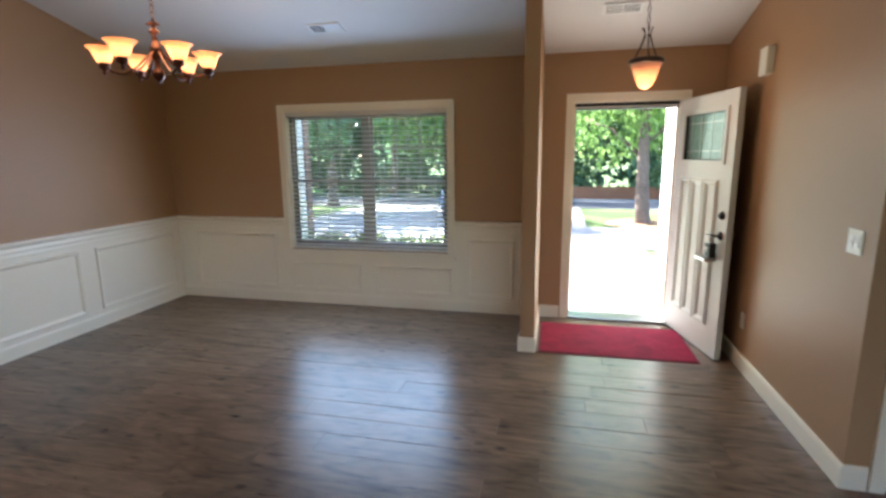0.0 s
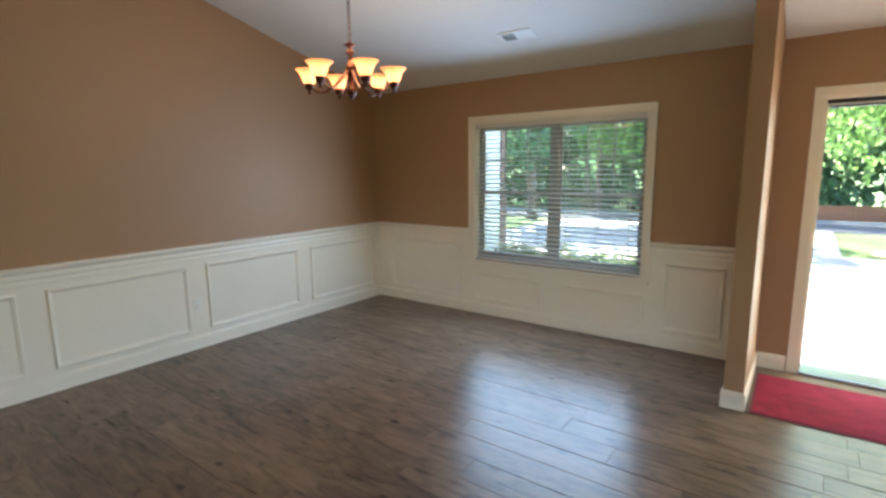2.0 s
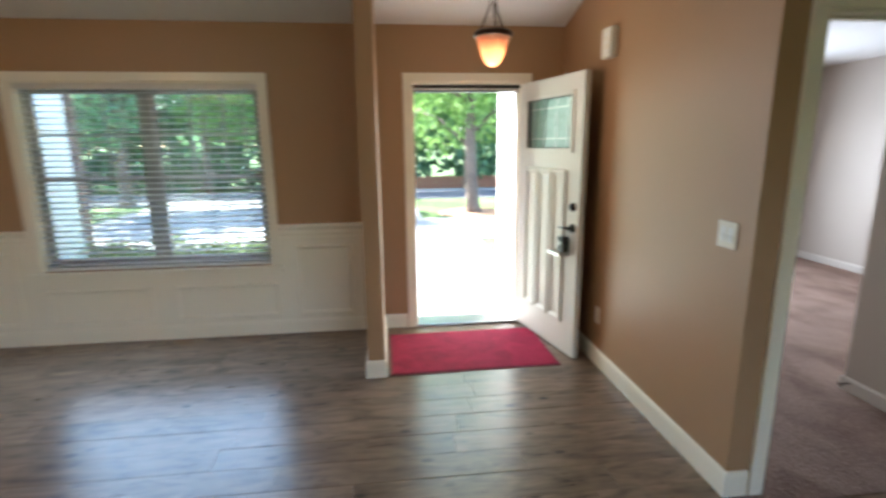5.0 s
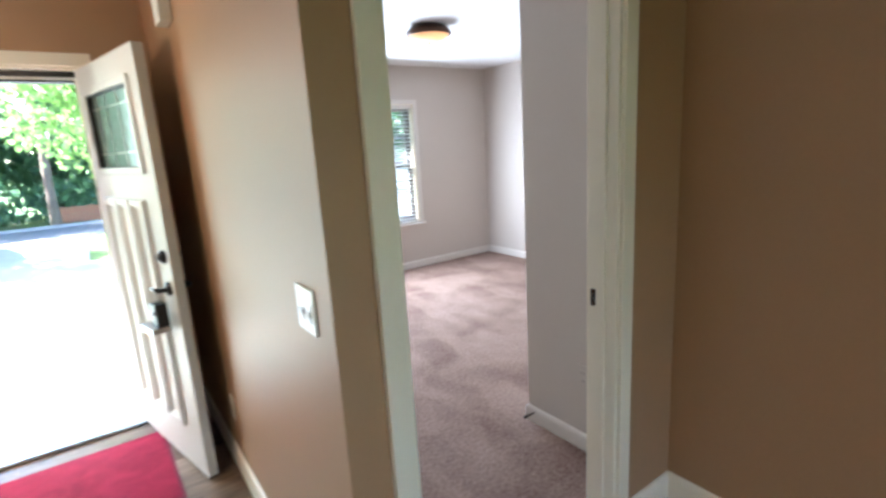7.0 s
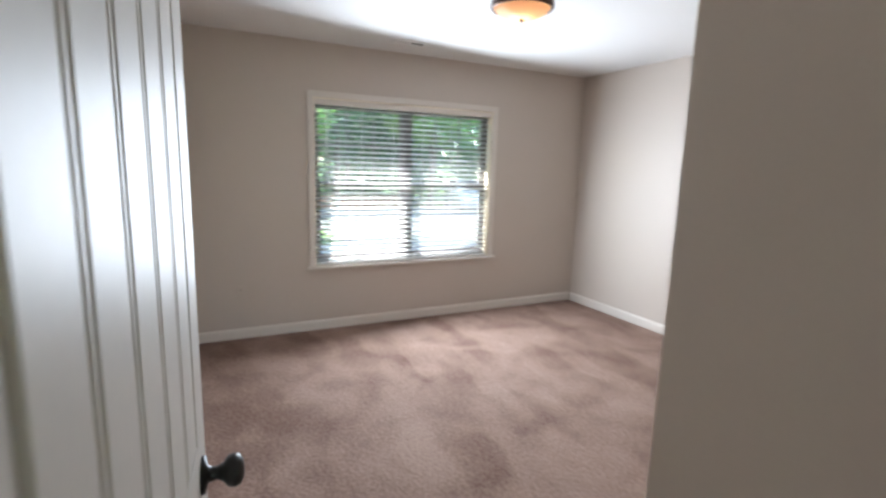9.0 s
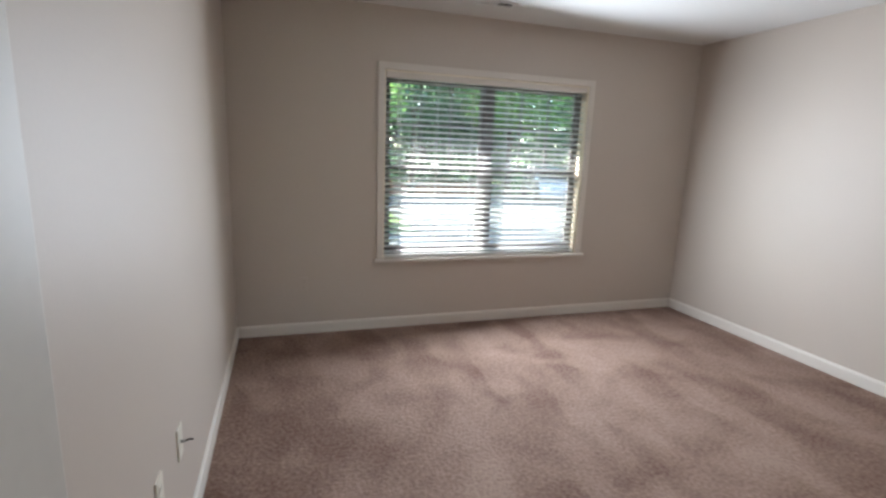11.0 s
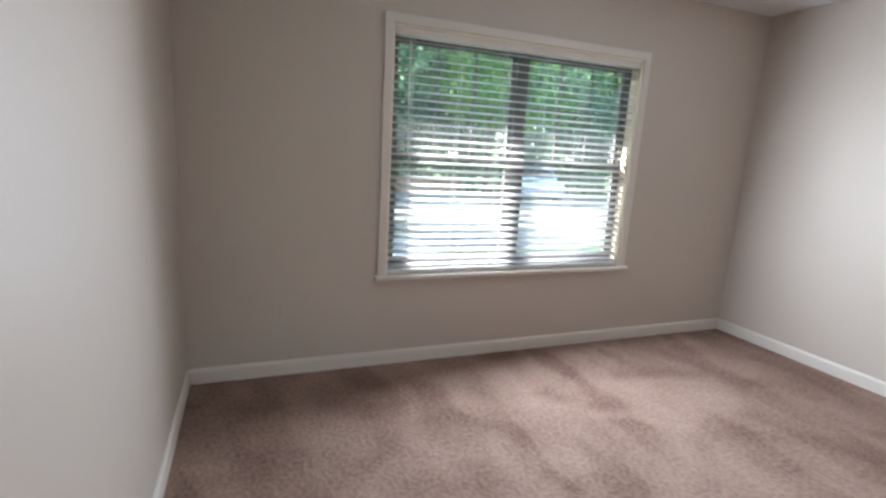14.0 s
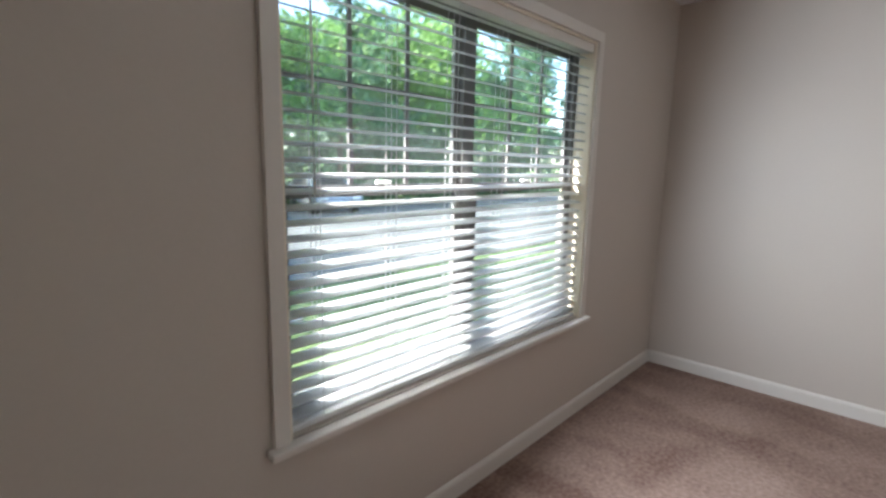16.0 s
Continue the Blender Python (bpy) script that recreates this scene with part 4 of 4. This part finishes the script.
def pendant():
    px, py, zb = -0.793, -0.99, 2.004
    c = thing("pendant_lamp", (px, py, 0), "dark bronze pendant with a lit amber glass urn shade", "pendant lamp")
    zt = roof_z(py)
    part("canopy", lathe(bmesh.new(), [(0, zt + 0.01), (0.06, zt + 0.01), (0.058, zt - 0.02), (0.015, zt - 0.05), (0, zt - 0.051)]), BRONZE, c)
    zc = zb + 0.165
    part("shade", lathe(bmesh.new(), [(0.0, zb), (0.022, zb + 0.004), (0.045, zb + 0.022), (0.068, zb + 0.07), (0.083, zb + 0.12), (0.100, zb + 0.158), (0.105, zc), (0.100, zc), (0.078, zb + 0.12), (0.062, zb + 0.07), (0.04, zb + 0.026), (0, zb + 0.008)]), AMBER, c, "lit amber glass urn shade")
    part("band", lathe(bmesh.new(), [(0.085, zc + 0.002), (0.110, zc + 0.002), (0.117, zc + 0.012), (0.115, zc + 0.026), (0.10, zc + 0.036), (0.05, zc + 0.046), (0.0, zc + 0.048)]), BRONZE, c)
    for i in range(3):
        a = 2 * math.pi * i / 3 + 0.5
        d = Vector((math.cos(a), math.sin(a), 0))
        pts = []
        for k in range(9):
            s = k / 8
            pts.append(d * (0.085 * (1 - s) ** 1.6 + 0.010 + 0.028 * max(0, s - 0.8) / 0.2) + Vector((0, 0, zc + 0.03 + 0.21 * s)))
        part("arm", tube(bmesh.new(), pts, 0.0055, 7), BRONZE, c)
    ch = bmesh.new()
    z, i = zc + 0.225, 0
    while z < zt - 0.03:
        pts = []
        for k in range(9):
            a = 2 * math.pi * k / 8
            u = 0.012 * math.cos(a)
            pts.append((u if i % 2 else 0, 0 if i % 2 else u, z + 0.02 + 0.02 * math.sin(a)))
        tube(ch, pts, 0.0025, 5)
        z += 0.034
        i += 1
    part("chain", ch, BRONZE, c)
    part("bulb", lathe(bmesh.new(), [(0, zb + 0.03), (0.02, zb + 0.04), (0.03, zb + 0.07), (0.02, zb + 0.10), (0.0, zb + 0.12)], steps=12), BULB, c, "glowing bulb")
    lamp("pendant_light", "POINT", (px, py, zb - 0.12), 0.7, (1.0, 0.78, 0.58), 0.1)
    return c


def dome_lamp():
    px, py = 2.03, 0.18
    c = thing("ceiling_lamp", (px, py, 0), "flush ceiling lamp with bronze rim and lit amber glass bowl", "ceiling lamp")
    part("rim", lathe(bmesh.new(), [(0, HB + 0.005), (0.12, HB + 0.005), (0.150, HB - 0.02), (0.180, HB - 0.045), (0.184, HB - 0.066), (0.178, HB - 0.078), (0.166, HB - 0.078), (0.160, HB - 0.06)], steps=36), BRONZE, c)
    part("bowl", lathe(bmesh.new(), [(0.165, HB - 0.055), (0.160, HB - 0.075), (0.140, HB - 0.098), (0.10, HB - 0.117), (0.05, HB - 0.127), (0.0, HB - 0.129)], steps=36), PALE, c, "lit amber glass bowl")
    part("bulb", lathe(bmesh.new(), [(0, HB - 0.115), (0.03, HB - 0.11), (0.045, HB - 0.085), (0.03, HB - 0.06), (0, HB - 0.055)], steps=12), SOFTBULB, c, "glowing bulb")
    part("finial", lathe(bmesh.new(), [(0, HB - 0.127), (0.012, HB - 0.129), (0.014, HB - 0.135), (0.006, HB - 0.141), (0.007, HB - 0.148), (0, HB - 0.151)], steps=12), BRONZE, c)
    return c


# ---- wall and ceiling fittings ----
def ceiling_vent(where, size, slope, label):
    """Stamped ceiling register: frame and two banks of slats."""
    c = thing("ceiling_vent", where, label, "air vent")
    w, l = size
    f = bmesh.new()
    cuboid(f, (-l / 2, -w / 2, -0.008), (l / 2, -w / 2 + 0.022, 0.0), 0.002)
    cuboid(f, (-l / 2, w / 2 - 0.022, -0.008), (l / 2, w / 2, 0.0), 0.002)
    cuboid(f, (-l / 2, -w / 2 + 0.022, -0.008), (-l / 2 + 0.022, w / 2 - 0.022, 0.0))
    cuboid(f, (l / 2 - 0.022, -w / 2 + 0.022, -0.008), (l / 2, w / 2 - 0.022, 0.0))
    cuboid(f, (-0.008, -w / 2 + 0.022, -0.008), (0.008, w / 2 - 0.022, 0.0))
    part("frame", f, WHITE, c)
    # Thin dark sheet behind the slats stands for the shade inside the duct.
    part("duct_shade", block((-l / 2 + 0.02, -w / 2 + 0.02, -0.0015), (l / 2 - 0.02, w / 2 - 0.02, -0.0005)), DARK, c)
    for s in (-1, 1):
        for k in range(7):
            x = s * (0.018 + (l / 2 - 0.045) * k / 6)
            t = s * 0.006
            part("slat", prism([(x - t, -0.0075), (x - t + 0.0012, -0.0075), (x + t + 0.0012, -0.002), (x + t, -0.002)], "y", -w / 2 + 0.02, w / 2 - 0.02), WHITE, c)
    c.rotation_euler = (math.atan(slope), 0, 0)
    return c


def wall_plate(where, normal, gangs, kind, label, mat=PLASTIC):
    """A switch or outlet plate; built facing -y and turned to its wall."""
    c = thing("light_switch" if kind == "switch" else ("cable_plate" if kind == "cable" else "power_outlet"), where, label, "switch" if kind == "switch" else "outlet")
    w = 0.07 + 0.046 * (gangs - 1)
    part("plate", block((-w / 2, -0.006, -0.0575), (w / 2, 0.0, 0.0575), 0.002), mat, c)
    for g in range(gangs):
        x = (g - (gangs - 1) / 2) * 0.046
        if kind == "switch":
            r = prism([(-0.0065, -0.032), (-0.013, -0.002), (-0.009, 0.0), (-0.0068, 0.032), (-0.005, 0.032), (-0.005, -0.032)], "x", x - 0.015, x + 0.015)
            part("rocker", r, WHITE, c)
        elif kind == "cable":
            part("jack", tube(bmesh.new(), [(x, -0.006, 0), (x, -0.02, 0)], 0.0055), STEEL, c)
            part("cable_stub", tube(bmesh.new(), [(x, -0.018, 0.0), (x + 0.002, -0.035, 0.004), (x + 0.004, -0.045, 0.0)], 0.0032), BLACK, c)
        else:
            for z in (-0.02, 0.02):
                part("socket", block((x - 0.016, -0.0078, z - 0.014), (x + 0.016, -0.006, z + 0.014), 0.001), mat, c)
                # Dark blocks on the socket face stand for the shade in its slots.
                part("slot_shade", join(((x - 0.008, -0.0082, z - 0.004), (x - 0.006, -0.0078, z + 0.006)), ((x + 0.006, -0.0082, z - 0.004), (x + 0.008, -0.0078, z + 0.006))), DARK, c)
    c.rotation_euler = (0, 0, {"-y": 0, "-x": radians(-90), "+x": radians(90)}[normal])
    return c


def door_chime():
    c = thing("door_chime", (0.0, -0.90, 2.165), "white plastic door chime box high on the foyer wall", "door chime")
    part("cover", block((-0.05, -0.065, -0.09), (0.0, 0.065, 0.09), 0.008), PLASTIC, c)
    for z in (-0.05, 0.0, 0.05):
        part("grille_bar", block((-0.0515, -0.045, z - 0.004), (-0.0495, 0.045, z + 0.004)), WHITE, c)
    return c


def door_stopper():
    c = thing("door_stop", (XH - 0.014, YC - 0.05, 0.06), "small spring door stop on the baseboard", "door stop")
    part("spring", tube(bmesh.new(), [(0, 0, 0), (-0.05, 0, 0), (-0.06, 0, 0)], 0.006), BRONZE, c)
    part("tip", tube(bmesh.new(), [(-0.06, 0, 0), (-0.072, 0, 0)], 0.009), BLACK, c)
    return c


def lock_box():
    """A key box that hangs from the front door's lever."""
    c = thing("lock_box", (0, 0, 0), "black key lock box hanging from the front door lever", "lock box")
    part("body", block((-0.036, -0.028, -0.155), (0.036, 0.024, -0.045), 0.006), BLACK, c)
    part("shackle", tube(bmesh.new(), [(-0.02, 0, -0.05), (-0.02, 0, 0.0), (-0.012, 0, 0.018), (0.012, 0, 0.018), (0.02, 0, 0.0), (0.02, 0, -0.05)], 0.0045), STEEL, c)
    part("key_tray", block((-0.125, -0.058, -0.182), (0.036, 0.026, -0.157), 0.004), STEEL, c, "grey metal key tray hanging open")
    part("dial", lathe(bmesh.new(), [(0, 0), (0.014, 0), (0.013, 0.008), (0, 0.008)], m=Matrix.Translation((0, -0.027, -0.09)) @ Matrix.Rotation(radians(90), 4, "X"), steps=14), STEEL, c)
    return c


# ---- outdoors ----
GZ = -0.28      # lawn level


def ground_z(y):
    """The land falls gently away from the house, past the street."""
    return GZ - min(1.1, max(0.0, (y - 12.0) * 0.05))


def strip(x0, x1, y0, y1, lift, steps=6):
    """A paved strip that follows the fall of the land."""
    ys = [y0 + (y1 - y0) * i / steps for i in range(steps + 1)]
    return prism([(y, ground_z(y) + lift) for y in ys] + [(y, ground_z(y) - 0.1) for y in reversed(ys)], "x", x0, x1)


def ground():
    bm = bmesh.new()
    xs = [-3000, -300, -90, -60, -40, -25, -15, -8, 0, 8, 15, 25, 40, 60, 90, 300, 3000]
    ys = [-3000, -300, -60, -10, 0, 4, 8, 12, 16, 20, 24, 28, 32, 36, 45, 60, 90, 300, 3000]
    v = [[bm.verts.new((x, y, ground_z(y))) for x in xs] for y in ys]
    for j in range(len(ys) - 1):
        for i in range(len(xs) - 1):
            bm.faces.new((v[j][i], v[j][i + 1], v[j + 1][i + 1], v[j + 1][i]))
    setting("ground", bm, LAWN, "patchy green lawn", "lawn")
    setting("porch_slab", join(((-5.6, TX, GZ - 0.05), (-0.05, 2.3, -0.06))), CONCRETE, "pale concrete porch slab", "porch")
    setting("front_walk", strip(-1.7, 0.3, 2.3, 5.2, 0.03), CONCRETE, "sunlit concrete front walk", "path")
    setting("driveway_1", strip(-8.5, 3.2, 5.2, 8.0, 0.03), CONCRETE, "sunlit concrete driveway", "driveway")
    setting("driveway_2", strip(-8.5, -0.6, 8.0, 13.2, 0.03), CONCRETE, "sunlit concrete driveway apron", "driveway")
    setting("road_1", strip(-60, 60, 13.2, 19.0, 0.02, 12), ASPHALT, "grey asphalt street in sun", "road")
    setting("road_2", strip(3.2, 30, 6.4, 13.2, 0.02), ASPHALT, "grey asphalt turning circle", "road")
    setting("kerb", strip(-60, 60, 19.0, 19.2, 0.12, 1), CONCRETE, "concrete kerb across the street", "kerb")
    setting("tree_ring", lathe(bmesh.new(), [(0, 0.05), (0.8, 0.04), (1.0, -0.02)], (0.85, 9.0, GZ), 28), STRAW, "pine straw ring round the tree", "flower bed")
    setting("mulch_bed_dining", strip(-5.6, -1.75, 2.35, 3.6, 0.05, 1), STRAW, "pine straw bed before the porch", "flower bed")
    setting("mulch_bed_bedroom", strip(0.35, 4.4, YF + TX, 3.3, 0.05, 1), STRAW, "pine straw bed below the bedroom window", "flower bed")


def leaf_cloud(bm, centre, radius, count, size, rnd, squash=0.8):
    for _ in range(count):
        d = Vector((rnd.gauss(0, 1), rnd.gauss(0, 1), rnd.gauss(0, 1))).normalized() * radius * rnd.uniform(0.35, 1.0) ** 0.6
        p = Vector(centre) + Vector((d.x, d.y, d.z * squash))
        q = Euler((rnd.uniform(0, 6.3), rnd.uniform(0, 6.3), rnd.uniform(0, 6.3))).to_matrix()
        s = size * rnd.uniform(0.6, 1.4)
        pts = [q @ Vector(v) * s + p for v in ((-0.5, 0, 0), (0, -0.28, 0.05), (0.5, 0, 0), (0, 0.28, 0.05))]
        bm.faces.new([bm.verts.new(v) for v in pts])


def tree(where, height, trunk_r, crown_r, seed, leaves, leaf, leaf_mat, low=0.35, label="tall leafy green tree across the street"):
    rnd = random.Random(seed)
    t = thing("tree", where, label, "tree", "trees along the street")
    tr = bmesh.new()
    lean = Vector((rnd.uniform(-0.04, 0.04), rnd.uniform(-0.04, 0.04), 1))
    pts = [lean * height * 0.8 * s + Vector((0.04 * math.sin(7 * s + seed), 0.04 * math.cos(5 * s + seed), 0)) for s in (0, 0.04, 0.2, 0.4, 0.6, 0.8, 1.0)]
    pts[0].z -= 0.05
    tube(tr, pts, [trunk_r * f for f in (1.5, 1.12, 0.95, 0.8, 0.6, 0.4, 0.15)], 10)
    tips = []
    for i in range(9):
        s = low + (0.92 - low) * i / 9
        b = lean * height * 0.8 * s
        a = rnd.uniform(0, 6.28)
        ln = crown_r * rnd.uniform(0.55, 0.95) * (1.15 - 0.5 * s)
        e = b + Vector((math.cos(a) * ln, math.sin(a) * ln, ln * rnd.uniform(0.15, 0.7)))
        m = (b + e) / 2 + Vector((0, 0, 0.12 * ln))
        tube(tr, [b, m, e], [trunk_r * 0.35, trunk_r * 0.22, trunk_r * 0.06], 6)
        tips += [m, e]
    part("trunk", tr, BARK, t)
    cr = bmesh.new()
    tips.append(lean * height * 0.85)
    for p in tips:
        leaf_cloud(cr, p, crown_r * rnd.uniform(0.3, 0.5), leaves // len(tips), leaf, rnd)
    part("crown", cr, leaf_mat, t)
    return t


def shrub(where, r, seed):
    rnd = random.Random(seed)
    t = thing("shrub", where, "clipped yellow green shrub in the front bed", "shrub", "shrubs in the front bed")
    st = bmesh.new()
    for k in range(5):
        a = rnd.uniform(0, 6.28)
        tube(st, [(0, 0, -0.03), (0.3 * r * math.cos(a), 0.3 * r * math.sin(a), 0.6 * r), (0.6 * r * math.cos(a), 0.6 * r * math.sin(a), 1.1 * r)], [0.012, 0.009, 0.004], 5)
    part("stems", st, BARK, t)
    cr = bmesh.new()
    for k in range(7):
        a = rnd.uniform(0, 6.28)
        leaf_cloud(cr, (0.45 * r * math.cos(a), 0.45 * r * math.sin(a), r * rnd.uniform(0.5, 1.0)), r * 0.55, 90, 0.07, rnd)
    part("crown", cr, SHRUB, t)
    return t


def fence():
    t = thing("fence", (0, 22.5, ground_z(22.5) - 0.02), "reddish brown wooden board fence across the street", "fence")
    post = mesh_of("post", block((-0.05, -0.05, -0.05), (0.05, 0.05, 0.72)), FENCE)
    board = mesh_of("board", prism([(-0.068, 0), (0.068, 0), (0.068, 0.62), (0.04, 0.65), (-0.04, 0.65), (-0.068, 0.62)], "y", -0.012, 0.012), FENCE)
    for i in range(6):
        ob = new("post", post)
        ob.parent, ob.location = t, (-1.6 + 2.4 * i, 0.09, 0)
    for i in range(85):
        ob = new("board", board)
        ob.parent, ob.location = t, (-1.6 + 0.143 * i, -0.02, 0.04 + 0.01 * math.sin(i * 1.7))
    for z in (0.15, 0.45):
        part("rail", block((-1.6, 0.0, z), (10.6, 0.04, z + 0.09)), FENCE, t)


def car(where, turn, paint, label):
    c = thing("car", where, label, "car")
    prof = [(-2.2, 0.32), (-2.25, 0.62), (-2.1, 0.82), (-1.2, 0.95), (-0.55, 1.42), (0.95, 1.44), (1.75, 1.0), (2.15, 0.92), (2.22, 0.55), (2.15, 0.30)]
    bm = prism(prof, "y", -0.86, 0.86)
    top = [v for v in bm.verts if v.co.z > 1.3]
    for v in top:
        v.co.y *= 0.78
    bmesh.ops.bevel(bm, geom=bm.edges[:], offset=0.05, segments=2, affect="EDGES")
    part("body", bm, paint, c)
    for s in (-1, 1):
        w = bmesh.new()
        for a, b in ((-1.05, 0.1), (0.2, 1.35)):
            pts = [(a, 0.98), (b, 0.98), (min(b, 0.95), 1.36), (max(a, -0.58), 1.36)]
            lo = [w.verts.new((x, s * (0.872 - 0.19 * (z - 0.95) / 0.49 + 0.012), z)) for x, z in pts]
            w.faces.new(lo)
            hi = [w.verts.new((x, s * (0.872 - 0.19 * (z - 0.95) / 0.49 - 0.02), z)) for x, z in pts]
            for k in range(4):
                w.faces.new((lo[k], lo[(k + 1) % 4], hi[(k + 1) % 4], hi[k]))
        part("side_window", w, DARK, c)
        for x in (-1.4, 1.35):
            m = Matrix.Translation((x, s * 0.78, 0.32)) @ Matrix.Rotation(radians(90), 4, "X")
            wh = part("wheel", lathe(bmesh.new(), [(0.2, -0.1), (0.31, -0.1), (0.325, -0.06), (0.325, 0.06), (0.31, 0.1), (0.2, 0.1)], m=m), BLACK, c)
            part("rim", lathe(bmesh.new(), [(0.0, -0.085), (0.2, -0.09), (0.2, 0.09), (0, 0.085)], m=m), STEEL, wh)
    ws = bmesh.new()
    for pts in (((-1.17, 1.0), (-0.6, 1.40)), ((1.69, 1.06), (1.0, 1.42))):
        (xa, za), (xb, zb) = pts
        s = -1 if xa < 0 else 1
        v = [ws.verts.new(p) for p in ((xa + s * 0.02, -0.72, za), (xa + s * 0.02, 0.72, za), (xb + s * 0.03, 0.6, zb), (xb + s * 0.03, -0.6, zb))]
        ws.faces.new(v)
    bmesh.ops.solidify(ws, geom=ws.faces[:], thickness=0.01)
    part("windscreens", ws, DARK, c)
    for s in (-1, 1):
        part("headlight", block((-2.26, s * 0.6 - 0.15, 0.62), (-2.1, s * 0.6 + 0.15, 0.74), 0.02), WHITE, c)
    c.rotation_euler = (0, 0, radians(turn))
    return c


def garage_wing():
    """The wing beside the porch: lap siding towards the porch, a brick corner pier at its end."""
    w = setting("garage_wing", join(((-10.0, TX, GZ), (-6.12, 4.0, 2.9))), SIDING, "garage wing with pale lap siding", "house wing")
    for k in range(18):
        z = -0.2 + 0.165 * k
        part("siding_board", prism([(-6.12, z), (-6.105, z), (-6.116, z + 0.165), (-6.12, z + 0.165)], "y", TX, 4.0), SIDING, w)
    part("corner_pier", block((-6.5, 4.0, GZ), (-6.08, 4.2, 2.9)), BRICK, w, "brown brick corner pier")
    part("wing_roof", block((-10.2, TX, 2.9), (-5.8, 4.7, 3.02)), SHINGLE, w)
    # Unseen overhangs, added to keep direct sun off the door and window.
    setting("porch_eave", join(((-6.1, TX, 2.46), (-0.05, 1.62, 2.56))), SIDING, "white porch soffit, unseen, sized to cut off the sun", "porch roof")
    setting("front_shade_eave", join(((-0.05, YF + TX, 2.50), (XR + 0.6, YF + TX + 0.60, 2.60))), SIDING, "unseen eave added to shade the bedroom window", "eave")


# ---- build ----
trim_all()
wainscot()
window("window_1", DW, 0.0, "above the dining wainscot", TRIM, 0.065, True, BACKLIT_SASH)
window("window_2", BW, YF, "in the bedroom's front wall", MUTED_WHITE, 0.05, False, BACKLIT_SASH_DARK)
blind(DW, 0.0, 6, "open white slatted blind in the dining window")
blind(BW, YF, 14, "open white slatted blind in the bedroom window")
bedroom_door()
fd = front_door()
mat_rug()
chandelier()
pendant()
dome_lamp()
ceiling_vent((-3.30, -0.67, roof_z(-0.67) - 0.001), (0.15, 0.30), -SLOPE, "white ceiling register on the sloped dining ceiling")
ceiling_vent((-0.925, -0.645, roof_z(-0.645) - 0.001), (0.15, 0.29), -SLOPE, "white ceiling register on the sloped foyer ceiling")
ceiling_vent((1.905, 1.56, HB - 0.001), (0.12, 0.28), 0, "white ceiling register near the bedroom window")
wall_plate((0.0, -2.130, 1.16), "-x", 2, "switch", "ivory double rocker switch on the foyer wall")
wall_plate((0.0, -0.90, 0.36), "-x", 1, "outlet", "white power outlet low on the foyer wall")
wall_plate((XL + 0.004, -2.34, 0.40), "+x", 1, "outlet", "white power outlet between wainscot panels")
wall_plate((T, -0.13, 0.43), "+x", 1, "cable", "white cable plate with a cut stub on the bedroom wall")
wall_plate((T, -0.42, 0.44), "+x", 1, "outlet", "white power outlet low on the bedroom side wall")
wall_plate((0.585, YF, 0.395), "-y", 1, "outlet", "power outlet in the wall's greige below the bedroom window", GREY)
wall_plate((XH, -1.85, 0.39), "-x", 1, "outlet", "power outlet in the wall's greige in the bedroom entry", GREY)
door_chime()
door_stopper()
lb = lock_box()
lb.matrix_world = pose(FD[1] - 0.022, -0.002, 0.014, 0, 0, 283) @ pose(0.755, -0.045, 0.935)
ground()
garage_wing()
fence()
car((-3.75, 10.4, GZ + 0.03), 95, material("blue_grey_car_paint", (0.10, 0.14, 0.20), 0.25, 0.3, coat=0.6, bump=0), "blue grey car parked on the driveway")
car((11.6, 17.6, ground_z(17.6) + 0.02), 74, material("silver_car_paint", (0.55, 0.56, 0.58), 0.25, 0.5, coat=0.6, bump=0), "silver car parked along the street")
tree((0.85, 9.0, GZ), 7.0, 0.17, 3.0, 3, 11000, 0.17, LEAF, 0.30, "maple with a pale trunk beside the front walk")
for i, (x, y, h, r) in enumerate(((-9.5, 12.2, 9, 3.4), (-5.0, 20.5, 11, 3.6), (-1.6, 21.0, 12, 3.6), (2.6, 20.6, 11, 3.4), (6.4, 21.5, 12, 3.8), (11.0, 20.5, 11, 3.8), (15.5, 22, 12, 4), (-10, 21, 12, 4.0), (-15.5, 21, 12, 4.2), (20, 18, 12, 4.5), (-20, 16, 12, 4.5))):
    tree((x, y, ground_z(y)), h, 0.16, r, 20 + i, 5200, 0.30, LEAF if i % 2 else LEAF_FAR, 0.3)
for i in range(16):
    x = -38 + 5.2 * i
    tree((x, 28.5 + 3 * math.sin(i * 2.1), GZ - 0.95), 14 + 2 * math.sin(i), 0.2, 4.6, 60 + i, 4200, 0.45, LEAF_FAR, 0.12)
woods = bmesh.new()
rnd = random.Random(9)
for k in range(680):
    leaf_cloud(woods, (rnd.uniform(-46, 50), rnd.uniform(26.0, 40.0), rnd.uniform(-1.0, 9.0)), rnd.uniform(1.0, 2.2), 75, 0.55, rnd)
for k in range(90):
    leaf_cloud(woods, (rnd.uniform(-24, 30), rnd.uniform(23.6, 26.0), rnd.uniform(-0.9, 0.6)), rnd.uniform(0.7, 1.3), 60, 0.4, rnd)
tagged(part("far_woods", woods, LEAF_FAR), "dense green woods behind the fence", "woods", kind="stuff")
for i in range(6):
    shrub((-5.2 + 0.62 * i, 2.95 + 0.08 * math.sin(i * 3), GZ + 0.05), 0.42 + 0.04 * math.sin(i * 2), 100 + i)
for i in range(5):
    shrub((0.9 + 0.7 * i, 2.75, GZ + 0.05), 0.36, 120 + i)
lay_planks()
